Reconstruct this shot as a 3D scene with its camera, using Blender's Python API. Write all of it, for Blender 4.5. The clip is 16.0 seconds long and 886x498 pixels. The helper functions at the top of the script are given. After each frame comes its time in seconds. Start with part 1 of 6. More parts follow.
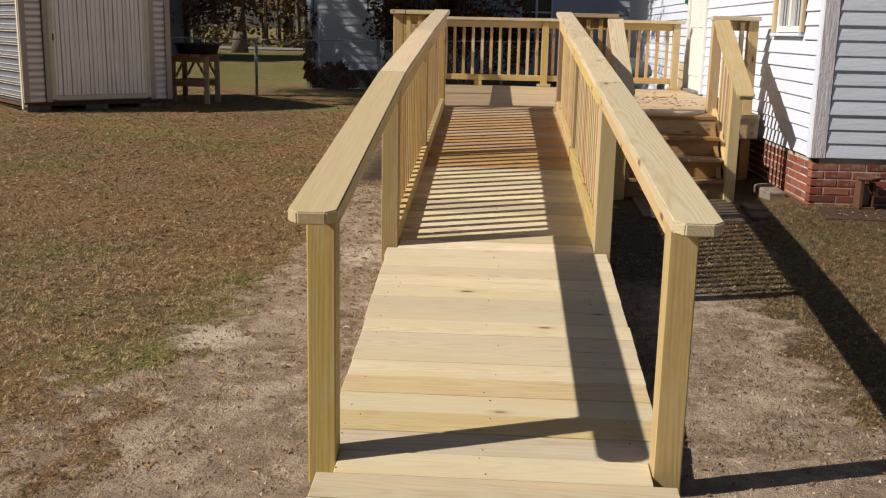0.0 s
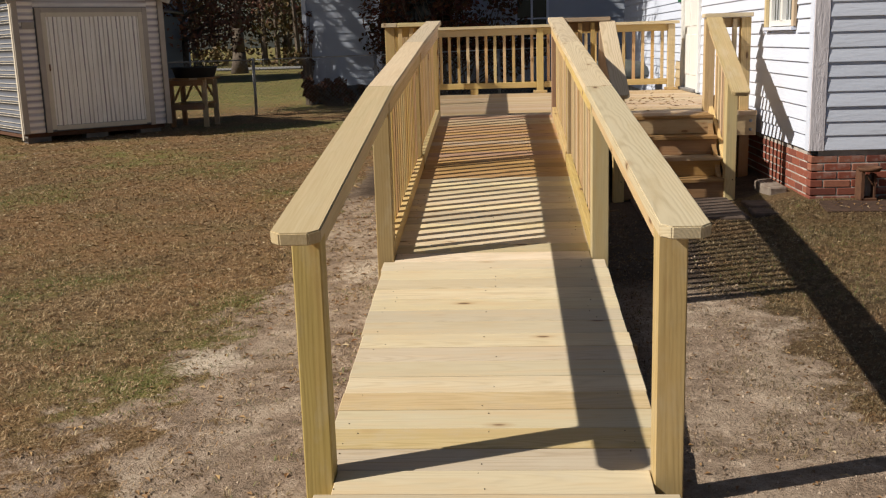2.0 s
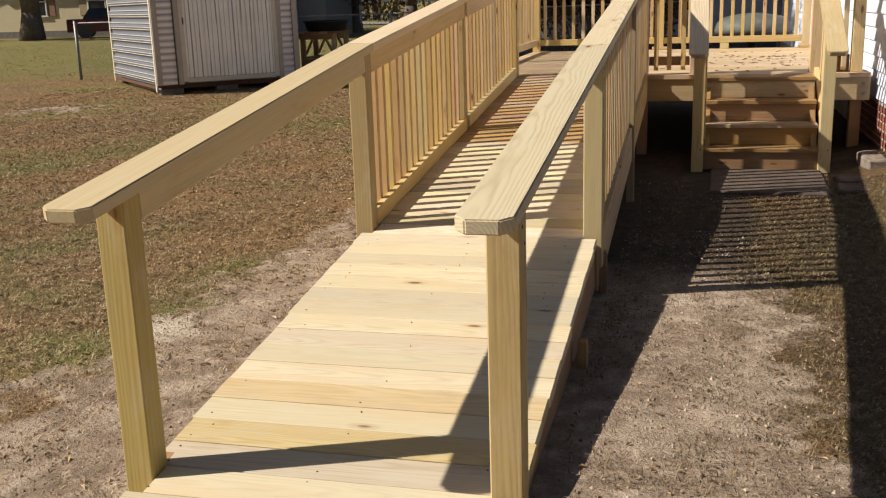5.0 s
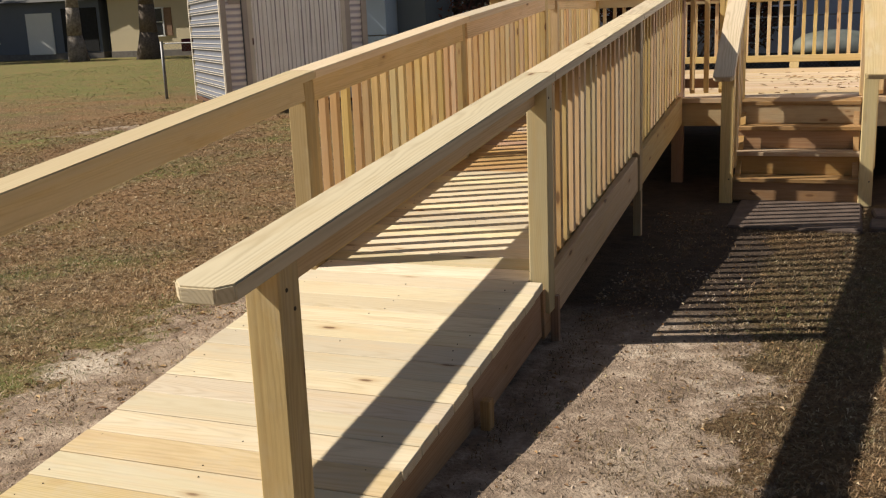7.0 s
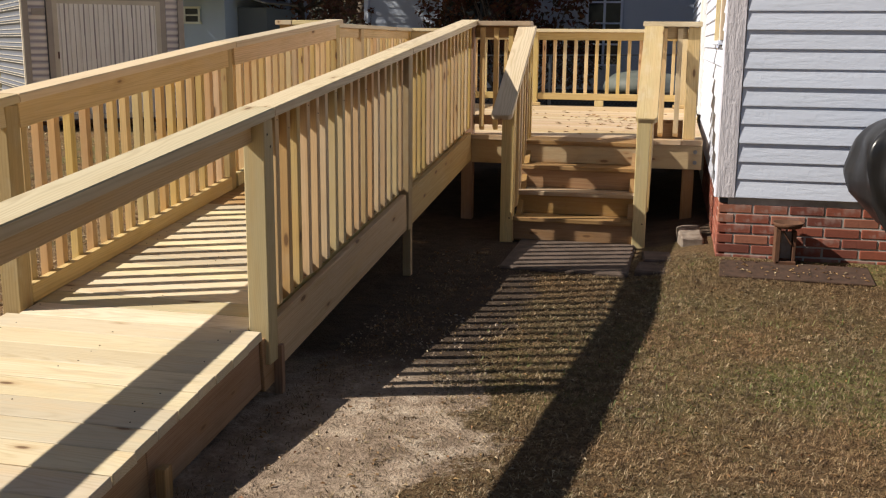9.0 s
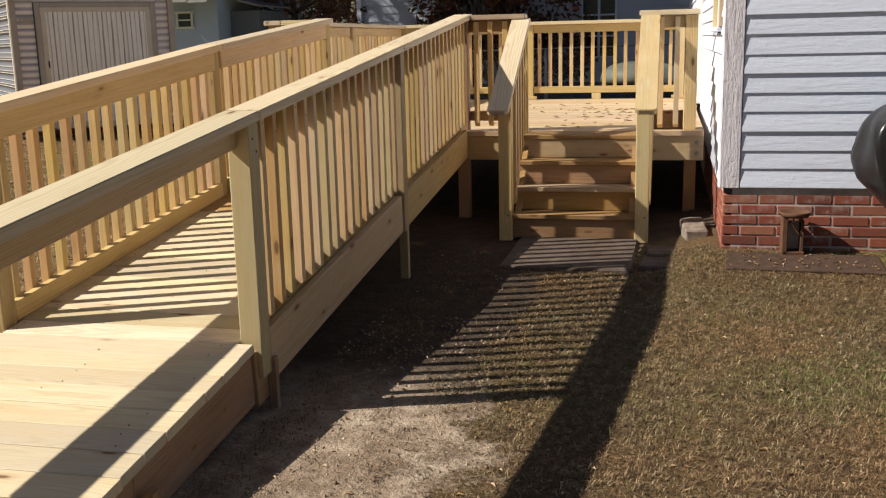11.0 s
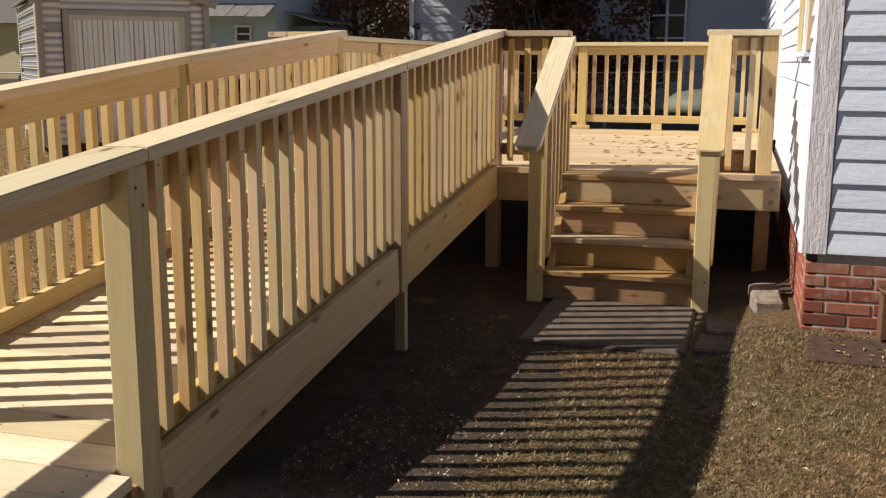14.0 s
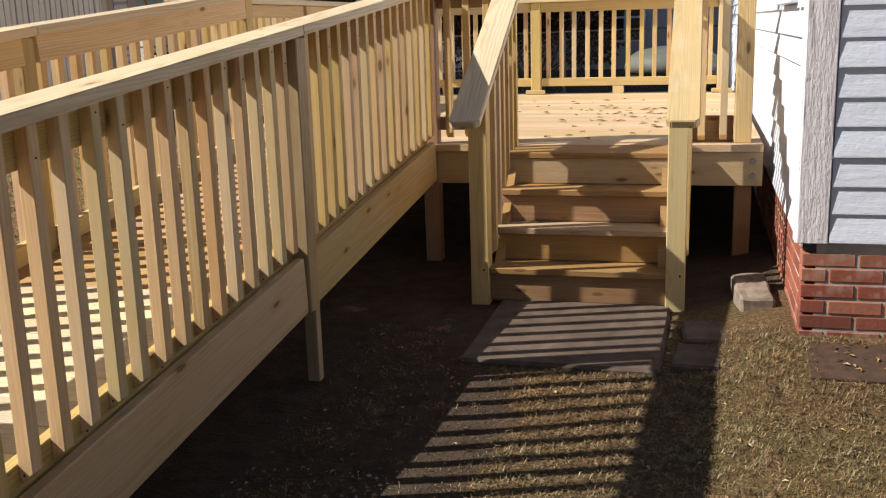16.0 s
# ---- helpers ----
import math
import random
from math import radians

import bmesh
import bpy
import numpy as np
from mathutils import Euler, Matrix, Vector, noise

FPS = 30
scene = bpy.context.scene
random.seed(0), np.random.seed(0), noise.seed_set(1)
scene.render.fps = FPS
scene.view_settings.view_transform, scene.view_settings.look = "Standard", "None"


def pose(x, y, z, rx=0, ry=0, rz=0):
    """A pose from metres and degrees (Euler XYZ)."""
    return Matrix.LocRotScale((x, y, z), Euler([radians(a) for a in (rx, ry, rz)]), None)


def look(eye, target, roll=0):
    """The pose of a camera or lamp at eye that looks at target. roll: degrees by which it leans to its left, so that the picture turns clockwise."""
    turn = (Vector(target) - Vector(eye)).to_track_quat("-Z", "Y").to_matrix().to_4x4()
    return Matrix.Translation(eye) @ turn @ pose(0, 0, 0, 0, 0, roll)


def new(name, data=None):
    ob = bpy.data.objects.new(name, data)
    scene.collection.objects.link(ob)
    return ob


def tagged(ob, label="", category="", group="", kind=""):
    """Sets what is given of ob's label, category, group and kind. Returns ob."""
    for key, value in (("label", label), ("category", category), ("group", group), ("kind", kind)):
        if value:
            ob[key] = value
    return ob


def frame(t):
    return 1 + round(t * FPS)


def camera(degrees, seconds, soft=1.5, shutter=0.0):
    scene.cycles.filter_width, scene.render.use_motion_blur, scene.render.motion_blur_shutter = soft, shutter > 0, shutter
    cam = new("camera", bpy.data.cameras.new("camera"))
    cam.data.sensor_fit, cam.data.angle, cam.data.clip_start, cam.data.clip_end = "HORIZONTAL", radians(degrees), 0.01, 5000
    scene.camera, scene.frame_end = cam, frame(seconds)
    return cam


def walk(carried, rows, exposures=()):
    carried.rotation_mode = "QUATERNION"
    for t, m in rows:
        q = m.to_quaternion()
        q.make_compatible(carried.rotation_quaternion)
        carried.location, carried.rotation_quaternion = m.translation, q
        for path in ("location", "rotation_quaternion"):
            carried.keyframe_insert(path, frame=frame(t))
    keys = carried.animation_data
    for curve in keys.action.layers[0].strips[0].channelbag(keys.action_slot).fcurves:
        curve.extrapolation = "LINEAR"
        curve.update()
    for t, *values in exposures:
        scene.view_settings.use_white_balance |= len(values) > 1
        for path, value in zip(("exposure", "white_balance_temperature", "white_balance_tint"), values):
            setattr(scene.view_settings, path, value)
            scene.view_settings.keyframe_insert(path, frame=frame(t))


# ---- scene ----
cam = camera(48.1, 16.0, 1.2)
PATH = [
    (0, (0.398, 0.944, 1.429), (0.292, 2.894, 0.999), 1.2),
    (0.5, (0.429, 0.926, 1.43), (0.289, 2.883, 1.042), 0.3),
    (1, (0.438, 0.955, 1.429), (0.315, 2.905, 1.002), -0.9),
    (1.5, (0.441, 0.972, 1.43), (0.341, 2.92, 0.992), -1.0),
    (2, (0.466, 0.98, 1.434), (0.34, 2.934, 1.024), -1.7),
    (2.5, (0.526, 0.999, 1.42), (0.346, 2.942, 0.984), -1.8),
    (3, (0.608, 1.111, 1.416), (0.358, 3.036, 0.936), -3.4),
    (3.5, (0.727, 1.267, 1.417), (0.464, 3.193, 0.948), -2.8),
    (4, (0.938, 1.363, 1.402), (0.604, 3.274, 0.915), -3.9),
    (4.2, (1.063, 1.361, 1.41), (0.687, 3.264, 0.921), -2.9),
    (6.3, (1.831, 1.95, 1.397), (1.143, 3.772, 0.94), -1.8),
    (6.5, (1.922, 1.972, 1.411), (1.189, 3.777, 0.961), -0.9),
    (7, (2.092, 2.085, 1.412), (1.382, 3.9, 0.964), -2.3),
    (7.5, (2.186, 2.276, 1.41), (1.584, 4.135, 0.984), -0.9),
    (8, (2.319, 2.396, 1.402), (1.77, 4.266, 0.953), -1.8),
    (8.5, (2.479, 2.48, 1.425), (1.979, 4.364, 0.977), 0.5),
    (9, (2.53, 2.512, 1.435), (2.099, 4.422, 1.029), 0.5),
    (9.2, (2.53, 2.516, 1.442), (2.139, 4.434, 1.032), -0.3),
    (11.3, (2.507, 2.76, 1.424), (2.07, 4.668, 1.013), -1.4),
    (11.5, (2.48, 2.831, 1.432), (2.09, 4.755, 1.047), -0.8),
    (12, (2.451, 3.005, 1.423), (2.044, 4.923, 1.028), -1.7),
    (12.5, (2.509, 3.251, 1.425), (1.941, 5.135, 1.067), -1.3),
    (13, (2.553, 3.447, 1.417), (1.922, 5.313, 1.071), -0.1),
    (13.5, (2.516, 3.692, 1.412), (1.899, 5.563, 1.065), -0.0),
    (14, (2.509, 3.888, 1.409), (1.954, 5.773, 1.038), 0.2),
    (14.5, (2.527, 4.15, 1.427), (1.935, 6.024, 1.058), -0.2),
    (15, (2.524, 4.365, 1.426), (1.95, 6.24, 1.031), 0.4),
    (15.5, (2.462, 4.586, 1.41), (1.933, 6.47, 0.995), -0.5),
    (16, (2.445, 4.814, 1.388), (1.954, 6.703, 0.949), -1.7),
]
EXPOSURE = [(0, 0.11), (2.5, 0.14), (3.5, 0.43), (4.2, 0.43), (7, 0.44), (9.2, 0.45), (11.5, 0.5), (14.5, 0.57), (16, 0.64)]
walk(cam, [(t, look(eye, target, roll)) for t, eye, target, roll in PATH], EXPOSURE)

# ---- world, sun, exposure ----
SUN_AZ, SUN_EL = radians(17.8), radians(39.4)
sun_to = Vector((-math.cos(SUN_AZ) * math.cos(SUN_EL), -math.sin(SUN_AZ) * math.cos(SUN_EL), math.sin(SUN_EL)))
world = bpy.data.worlds.new("sky")
world.use_nodes = True
scene.world = world
wn = world.node_tree
sky = wn.nodes.new("ShaderNodeTexSky")
sky.sky_type, sky.sun_disc, sky.sun_elevation = "NISHITA", False, SUN_EL
sky.dust_density, sky.ozone_density = 1.4, 1.6
sky.sun_rotation = math.atan2(sun_to.x, sun_to.y)
wn.links.new(sky.outputs[0], wn.nodes["Background"].inputs[0])
wn.nodes["Background"].inputs[1].default_value = 0.034
sun = new("sun", bpy.data.lights.new("sun", "SUN"))
sun.data.energy, sun.data.angle, sun.data.color = 5.0, radians(0.53), (1.0, 0.92, 0.79)
sun.matrix_basis = look(sun_to * 60, (0, 0, 0))


# ---- materials ----
class Nodes:
    """A small helper that writes node trees."""

    def __init__(self, name, rough=0.7, metal=0.0, spec=0.4):
        self.mat = bpy.data.materials.new(name)
        self.mat.use_nodes = True
        self.t = self.mat.node_tree
        self.b = self.t.nodes["Principled BSDF"]
        self.b.inputs["Roughness"].default_value = rough
        self.b.inputs["Metallic"].default_value = metal
        self.b.inputs["Specular IOR Level"].default_value = spec

    def link(self, a, b):
        self.t.links.new(a, b)

    def put(self, sock, v):
        if hasattr(v, "is_linked"):
            self.link(v, sock)
        elif v is not None:
            sock.default_value = v

    def coord(self, kind="Object"):
        return self.t.nodes.new("ShaderNodeTexCoord").outputs[kind]

    def rand(self, island=False):
        if island:
            return self.t.nodes.new("ShaderNodeNewGeometry").outputs["Random Per Island"]
        return self.t.nodes.new("ShaderNodeObjectInfo").outputs["Random"]

    def mapping(self, v, scale=(1, 1, 1), loc=None):
        n = self.t.nodes.new("ShaderNodeMapping")
        self.link(v, n.inputs[0])
        n.inputs["Scale"].default_value = scale
        if loc is not None:
            self.put(n.inputs["Location"], loc)
        return n.outputs[0]

    def noise(self, v, scale, detail=4.0, rough=0.55, distort=0.0):
        n = self.t.nodes.new("ShaderNodeTexNoise")
        self.link(v, n.inputs["Vector"])
        n.inputs["Scale"].default_value, n.inputs["Detail"].default_value = scale, detail
        n.inputs["Roughness"].default_value, n.inputs["Distortion"].default_value = rough, distort
        return n.outputs[0]

    def math(self, op, a, b=0.0, c=0.0, clamp=False):
        n = self.t.nodes.new("ShaderNodeMath")
        n.operation, n.use_clamp = op, clamp
        for i, v in enumerate((a, b, c)):
            self.put(n.inputs[i], v)
        return n.outputs[0]

    def ramp(self, f, *stops):
        n = self.t.nodes.new("ShaderNodeValToRGB")
        self.link(f, n.inputs[0])
        e = n.color_ramp.elements
        while len(e) < len(stops):
            e.new(0.5)
        for el, (p, c) in zip(e, stops):
            el.position, el.color = p, ((c, c, c, 1) if isinstance(c, (int, float)) else (*c, 1))
        return n.outputs[0]

    def mix(self, f, a, b, kind="MIX"):
        n = self.t.nodes.new("ShaderNodeMix")
        n.data_type, n.blend_type = "RGBA", kind
        self.put(n.inputs[0], f)
        for i, v in ((6, a), (7, b)):
            self.put(n.inputs[i], (*v, 1) if isinstance(v, tuple) and len(v) == 3 else v)
        return n.outputs[2]

    def bump(self, h, strength=0.3, dist=0.01):
        n = self.t.nodes.new("ShaderNodeBump")
        n.inputs["Strength"].default_value, n.inputs["Distance"].default_value = strength, dist
        self.link(h, n.inputs["Height"])
        self.link(n.outputs[0], self.b.inputs["Normal"])

    def done(self, colour, rough=None):
        self.put(self.b.inputs["Base Color"], (*colour, 1) if isinstance(colour, tuple) else colour)
        if rough is not None:
            self.put(self.b.inputs["Roughness"], rough)
        return self.mat


def wood(name, pale, mid, dark, tint, knot=True, rough=0.62, figure=0.3, streak=0.7, rings=820.0, blotch=0.16, red=0.0, clear=0.3, vary=0.4):
    """Sawn softwood; the grain runs along the local x axis, every board has its own figure and tone."""
    m = Nodes(name, rough)
    shift = m.t.nodes.new("ShaderNodeCombineXYZ")
    r = m.rand()
    m.link(m.math("MULTIPLY", r, 37.0), shift.inputs[0])
    m.link(m.math("MULTIPLY", r, 11.3), shift.inputs[1])
    m.link(m.math("MULTIPLY", r, 7.7), shift.inputs[2])
    add = m.t.nodes.new("ShaderNodeVectorMath")
    m.link(m.coord(), add.inputs[0])
    m.link(shift.outputs[0], add.inputs[1])
    v = add.outputs[0]
    q2 = m.math("FRACT", m.math("MULTIPLY", r, 23.7))
    q3 = m.math("FRACT", m.math("MULTIPLY", r, 57.1))
    sep0 = m.t.nodes.new("ShaderNodeSeparateXYZ")
    m.link(m.coord(), sep0.inputs[0])
    warp = m.math("MULTIPLY", m.math("SUBTRACT", m.noise(m.mapping(v, (1.3, 6.0, 6.0)), 1.0, 3.0), 0.5), 0.05)
    ry = m.math("ADD", sep0.outputs[1], m.math("MULTIPLY", m.math("SUBTRACT", q2, 0.5), 0.11))
    rz = m.math("ADD", m.math("ADD", sep0.outputs[2], m.math("ADD", 0.02, m.math("MULTIPLY", q3, 0.07))), m.math("ADD", warp, m.math("MULTIPLY", sep0.outputs[0], m.math("ADD", 0.012, m.math("MULTIPLY", q2, 0.035)))))
    rad = m.math("SQRT", m.math("ADD", m.math("MULTIPLY", ry, ry), m.math("MULTIPLY", rz, rz)))
    wav = m.math("POWER", m.math("ADD", 0.5, m.math("MULTIPLY", 0.5, m.math("SINE", m.math("MULTIPLY", rad, rings)))), 1.8)
    wav = m.math("SUBTRACT", 1.0, wav)
    fine = m.noise(m.mapping(v, (2.5, 90.0, 90.0)), 1.0, 5.0, 0.65)
    broad = m.noise(m.mapping(v, (1.2, 5.0, 5.0)), 1.0, 3.0)
    g = m.math("ADD", m.math("MULTIPLY", wav, figure), m.math("MULTIPLY", fine, streak))
    c = m.ramp(g, (0.22, dark), (0.5, mid), (0.78, pale))
    c = m.mix(m.ramp(broad, (0.35, 0.0), (0.7, 0.45)), c, tint)
    c = m.mix(m.math("MULTIPLY", r, 0.55), c, m.mix(0.5, c, tint))
    hsv = m.t.nodes.new("ShaderNodeHueSaturation")
    m.link(c, hsv.inputs["Color"])
    r2 = m.math("FRACT", m.math("MULTIPLY", r, 17.31))
    r3 = m.math("FRACT", m.math("MULTIPLY", r, 41.77))
    m.link(m.math("ADD", 0.96 - vary / 2, m.math("MULTIPLY", r2, vary)), hsv.inputs["Value"])
    m.link(m.math("ADD", 0.485, m.math("MULTIPLY", r3, 0.028)), hsv.inputs["Hue"])
    m.link(m.math("ADD", 0.82, m.math("MULTIPLY", r3, 0.3)), hsv.inputs["Saturation"])
    c = hsv.outputs[0]
    c = m.mix(m.math("MULTIPLY", m.math("GREATER_THAN", m.math("FRACT", m.math("MULTIPLY", r, 91.3)), 0.84), red), c, (0.50, 0.27, 0.12))
    c = m.mix(m.math("MULTIPLY", m.math("GREATER_THAN", m.math("FRACT", m.math("MULTIPLY", r, 67.9)), 0.72), 0.4), c, (0.60, 0.53, 0.38))
    stain = m.noise(m.mapping(v, (2.2, 9.0, 9.0)), 1.0, 5.0, 0.7)
    c = m.mix(m.ramp(stain, (0.52, 0.0), (0.74, 0.5)), c, dark)
    damp = m.noise(m.mapping(v, (5.0, 11.0, 11.0)), 1.0, 5.0, 0.68)
    c = m.mix(m.ramp(damp, (0.5, 0.0), (0.7, blotch)), c, tuple(0.45 * a + 0.55 * b for a, b in zip(tint, (0.52, 0.50, 0.44))))
    flush = m.noise(m.mapping(v, (1.6, 14.0, 14.0), (3.0, 8.0, 1.0)), 1.0, 4.0, 0.6)
    c = m.mix(m.ramp(flush, (0.5, 0.0), (0.7, blotch * 1.1)), c, (tint[0] * 1.05, tint[1] * 0.96, tint[2] * 0.86))
    if knot:
        vo = m.t.nodes.new("ShaderNodeTexVoronoi")
        m.link(m.mapping(v, (3.4, 10.0, 10.0)), vo.inputs["Vector"])
        vo.inputs["Scale"].default_value = 1.0
        k = m.math("ADD", vo.outputs["Distance"], m.math("MULTIPLY", fine, 0.03))
        sep = m.t.nodes.new("ShaderNodeSeparateColor")
        m.link(vo.outputs["Color"], sep.inputs[0])
        gate = m.math("GREATER_THAN", sep.outputs[0], clear)
        ring = m.math("MULTIPLY", m.ramp(k, (0.10, 1.0), (0.26, 0.0)), gate)
        core = m.math("MULTIPLY", m.ramp(k, (0.09, 1.0), (0.14, 0.0)), gate)
        c = m.mix(m.math("MULTIPLY", ring, 0.45), c, (0.36, 0.19, 0.07))
        c = m.mix(m.math("MULTIPLY", core, 0.85), c, (0.13, 0.065, 0.03))
    m.bump(g, 0.25, 0.003)
    return m.done(c, m.ramp(fine, (0.3, rough + 0.1), (0.7, rough - 0.08)))


PINE = wood("new_pine", (0.71, 0.54, 0.28), (0.60, 0.44, 0.20), (0.40, 0.27, 0.11), (0.57, 0.40, 0.17), figure=0.16, streak=0.7, blotch=0.25)
CAPWOOD = wood("cap_rail_pine", (0.73, 0.63, 0.43), (0.64, 0.53, 0.335), (0.43, 0.33, 0.18), (0.64, 0.53, 0.34), figure=0.3, streak=0.58, rings=700.0, clear=0.6)
PLANK = wood("ramp_plank_pine", (0.74, 0.645, 0.475), (0.665, 0.56, 0.385), (0.49, 0.385, 0.235), (0.60, 0.485, 0.315), figure=0.24, streak=0.8, blotch=0.5, clear=0.68, vary=0.46)
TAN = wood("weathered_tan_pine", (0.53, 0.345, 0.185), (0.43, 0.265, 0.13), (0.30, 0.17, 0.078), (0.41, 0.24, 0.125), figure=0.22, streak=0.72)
POSTWOOD = wood("rough_post_pine", (0.58, 0.45, 0.235), (0.49, 0.36, 0.17), (0.31, 0.215, 0.09), (0.45, 0.325, 0.14), figure=0.14, streak=0.7, rings=900.0, blotch=0.4, clear=0.2)
CAPPLAIN = wood("smooth_cap_pine", (0.72, 0.60, 0.42), (0.66, 0.53, 0.35), (0.54, 0.41, 0.25), (0.66, 0.51, 0.33), knot=False, figure=0.07, streak=0.72)
PLANKTAN = wood("tan_ramp_plank_pine", (0.59, 0.47, 0.31), (0.51, 0.39, 0.235), (0.38, 0.275, 0.15), (0.50, 0.375, 0.225), figure=0.2, streak=0.72, blotch=0.42)
# darker copy of TAN: shade on steps, ramp sides and legs put into colour
SHADETAN = wood("shaded_tan_pine", (0.43, 0.275, 0.13), (0.34, 0.20, 0.085), (0.21, 0.11, 0.045), (0.31, 0.17, 0.075), figure=0.2, streak=0.74)
DECKTAN = wood("pale_deck_pine", (0.58, 0.435, 0.275), (0.52, 0.375, 0.225), (0.43, 0.295, 0.165), (0.51, 0.36, 0.215), knot=False, figure=0.08, streak=0.7, blotch=0.4, vary=0.14)
BALUSTER = wood("baluster_pine", (0.74, 0.57, 0.31), (0.63, 0.46, 0.22), (0.44, 0.29, 0.12), (0.59, 0.39, 0.17), figure=0.1, streak=0.72, blotch=0.25, red=0.5)
GREY_WOOD = wood("old_brown_wood", (0.34, 0.21, 0.10), (0.26, 0.15, 0.065), (0.16, 0.085, 0.04), (0.28, 0.15, 0.06))

TABLEWOOD = wood("brown_table_wood", (0.44, 0.27, 0.13), (0.35, 0.20, 0.09), (0.22, 0.12, 0.055), (0.34, 0.18, 0.08))


def painted(name, col, under, rough=0.55, wear=0.5, scale=6.0, stretch=(0.4, 3.0, 3.0), relief=0.35, depth=0.004):
    """Brushed paint on boards, flaking here and there."""
    m = Nodes(name, rough)
    v = m.mapping(m.coord(), (1, 1, 1), None)
    n1 = m.noise(m.mapping(v, stretch), scale, 6.0, 0.65)
    n2 = m.noise(v, 40.0, 4.0, 0.6)
    n3 = m.noise(v, 1.3, 2.0)
    c = m.mix(m.ramp(n3, (0.3, 0.0), (0.75, 0.35)), col, tuple(x * 0.86 for x in col))
    c = m.mix(m.math("MULTIPLY", m.ramp(n1, (0.60, 0.0), (0.70, 1.0)), wear), c, under)
    m.bump(m.math("ADD", m.math("MULTIPLY", n1, 0.8), m.math("MULTIPLY", n2, 0.3)), relief, depth)
    return m.done(c)


WHITE = painted("white_siding_paint", (0.68, 0.735, 0.88), (0.52, 0.565, 0.67), wear=0.6, relief=0.75, depth=0.007)
TRIM = painted("peeling_lavender_trim_paint", (0.70, 0.67, 0.73), (0.45, 0.40, 0.42), wear=0.6, scale=11.0, stretch=(0.45, 3.0, 3.0), relief=0.9, depth=0.012)
GREYSIDE = painted("grey_blue_siding_paint", (0.48, 0.53, 0.64), (0.38, 0.42, 0.50), wear=0.3)
CREAM = painted("cream_house_paint", (0.66, 0.56, 0.38), (0.55, 0.46, 0.32), wear=0.2)
PALEBLUE = painted("pale_blue_house_paint", (0.42, 0.50, 0.70), (0.34, 0.40, 0.56), wear=0.2)
# dark copy of PALEBLUE: shade on the far house and annex put into the paint
SHADEBLUE = painted("shaded_blue_house_paint", (0.13, 0.15, 0.19), (0.10, 0.12, 0.15), wear=0.2)
DARKBASE = painted("dark_foundation_paint", (0.06, 0.065, 0.075), (0.09, 0.09, 0.09), rough=0.8)
DOORWHITE = painted("white_door_paint", (0.8, 0.8, 0.79), (0.7, 0.68, 0.64), rough=0.4, wear=0.1)


def brick_material():
    m = Nodes("red_brick", 0.85)
    v = m.coord()
    r = m.rand()
    n = m.noise(v, 25.0, 5.0, 0.7)
    big = m.noise(m.coord("Object"), 7.0, 2.0)
    c = m.ramp(r, (0.0, (0.15, 0.045, 0.034)), (0.4, (0.30, 0.085, 0.05)), (0.7, (0.21, 0.06, 0.042)), (1.0, (0.36, 0.15, 0.095)))
    c = m.mix(m.ramp(n, (0.35, 0.0), (0.75, 0.5)), c, (0.20, 0.075, 0.05))
    pale = m.math("MULTIPLY", m.ramp(m.math("ADD", m.math("MULTIPLY", big, 0.5), m.math("MULTIPLY", n, 0.5)), (0.52, 0.0), (0.62, 1.0)), m.math("GREATER_THAN", m.math("FRACT", m.math("MULTIPLY", r, 13.7)), 0.72))
    c = m.mix(m.math("MULTIPLY", pale, 0.3), c, (0.48, 0.40, 0.37))
    m.bump(n, 0.5, 0.006)
    return m.done(c)


def plain(name, a, b, rough=0.7, metal=0.0, scale=8.0, bump=0.2, spec=0.4):
    m = Nodes(name, rough, metal, spec)
    v = m.coord()
    n = m.noise(v, scale, 6.0, 0.62)
    n2 = m.noise(v, scale * 7, 3.0)
    c = m.mix(m.ramp(n, (0.3, 0.0), (0.7, 1.0)), a, b)
    m.bump(m.math("ADD", n, m.math("MULTIPLY", n2, 0.4)), bump, 0.006)
    return m.done(c)


BRICK = brick_material()
MORTAR = plain("pale_mortar", (0.60, 0.56, 0.53), (0.22, 0.19, 0.17), 0.95, scale=4.0, bump=0.6)
CONCRETE = plain("concrete", (0.22, 0.20, 0.185), (0.14, 0.125, 0.115), 0.92, scale=6.0, bump=0.4)
SANDSTONE = plain("pale_broken_concrete", (0.27, 0.225, 0.19), (0.12, 0.09, 0.07), 0.92, scale=12.0, bump=0.5)
SLAB = plain("brown_stepping_slab", (0.135, 0.098, 0.078), (0.06, 0.042, 0.033), 0.9, scale=9.0, bump=0.8)


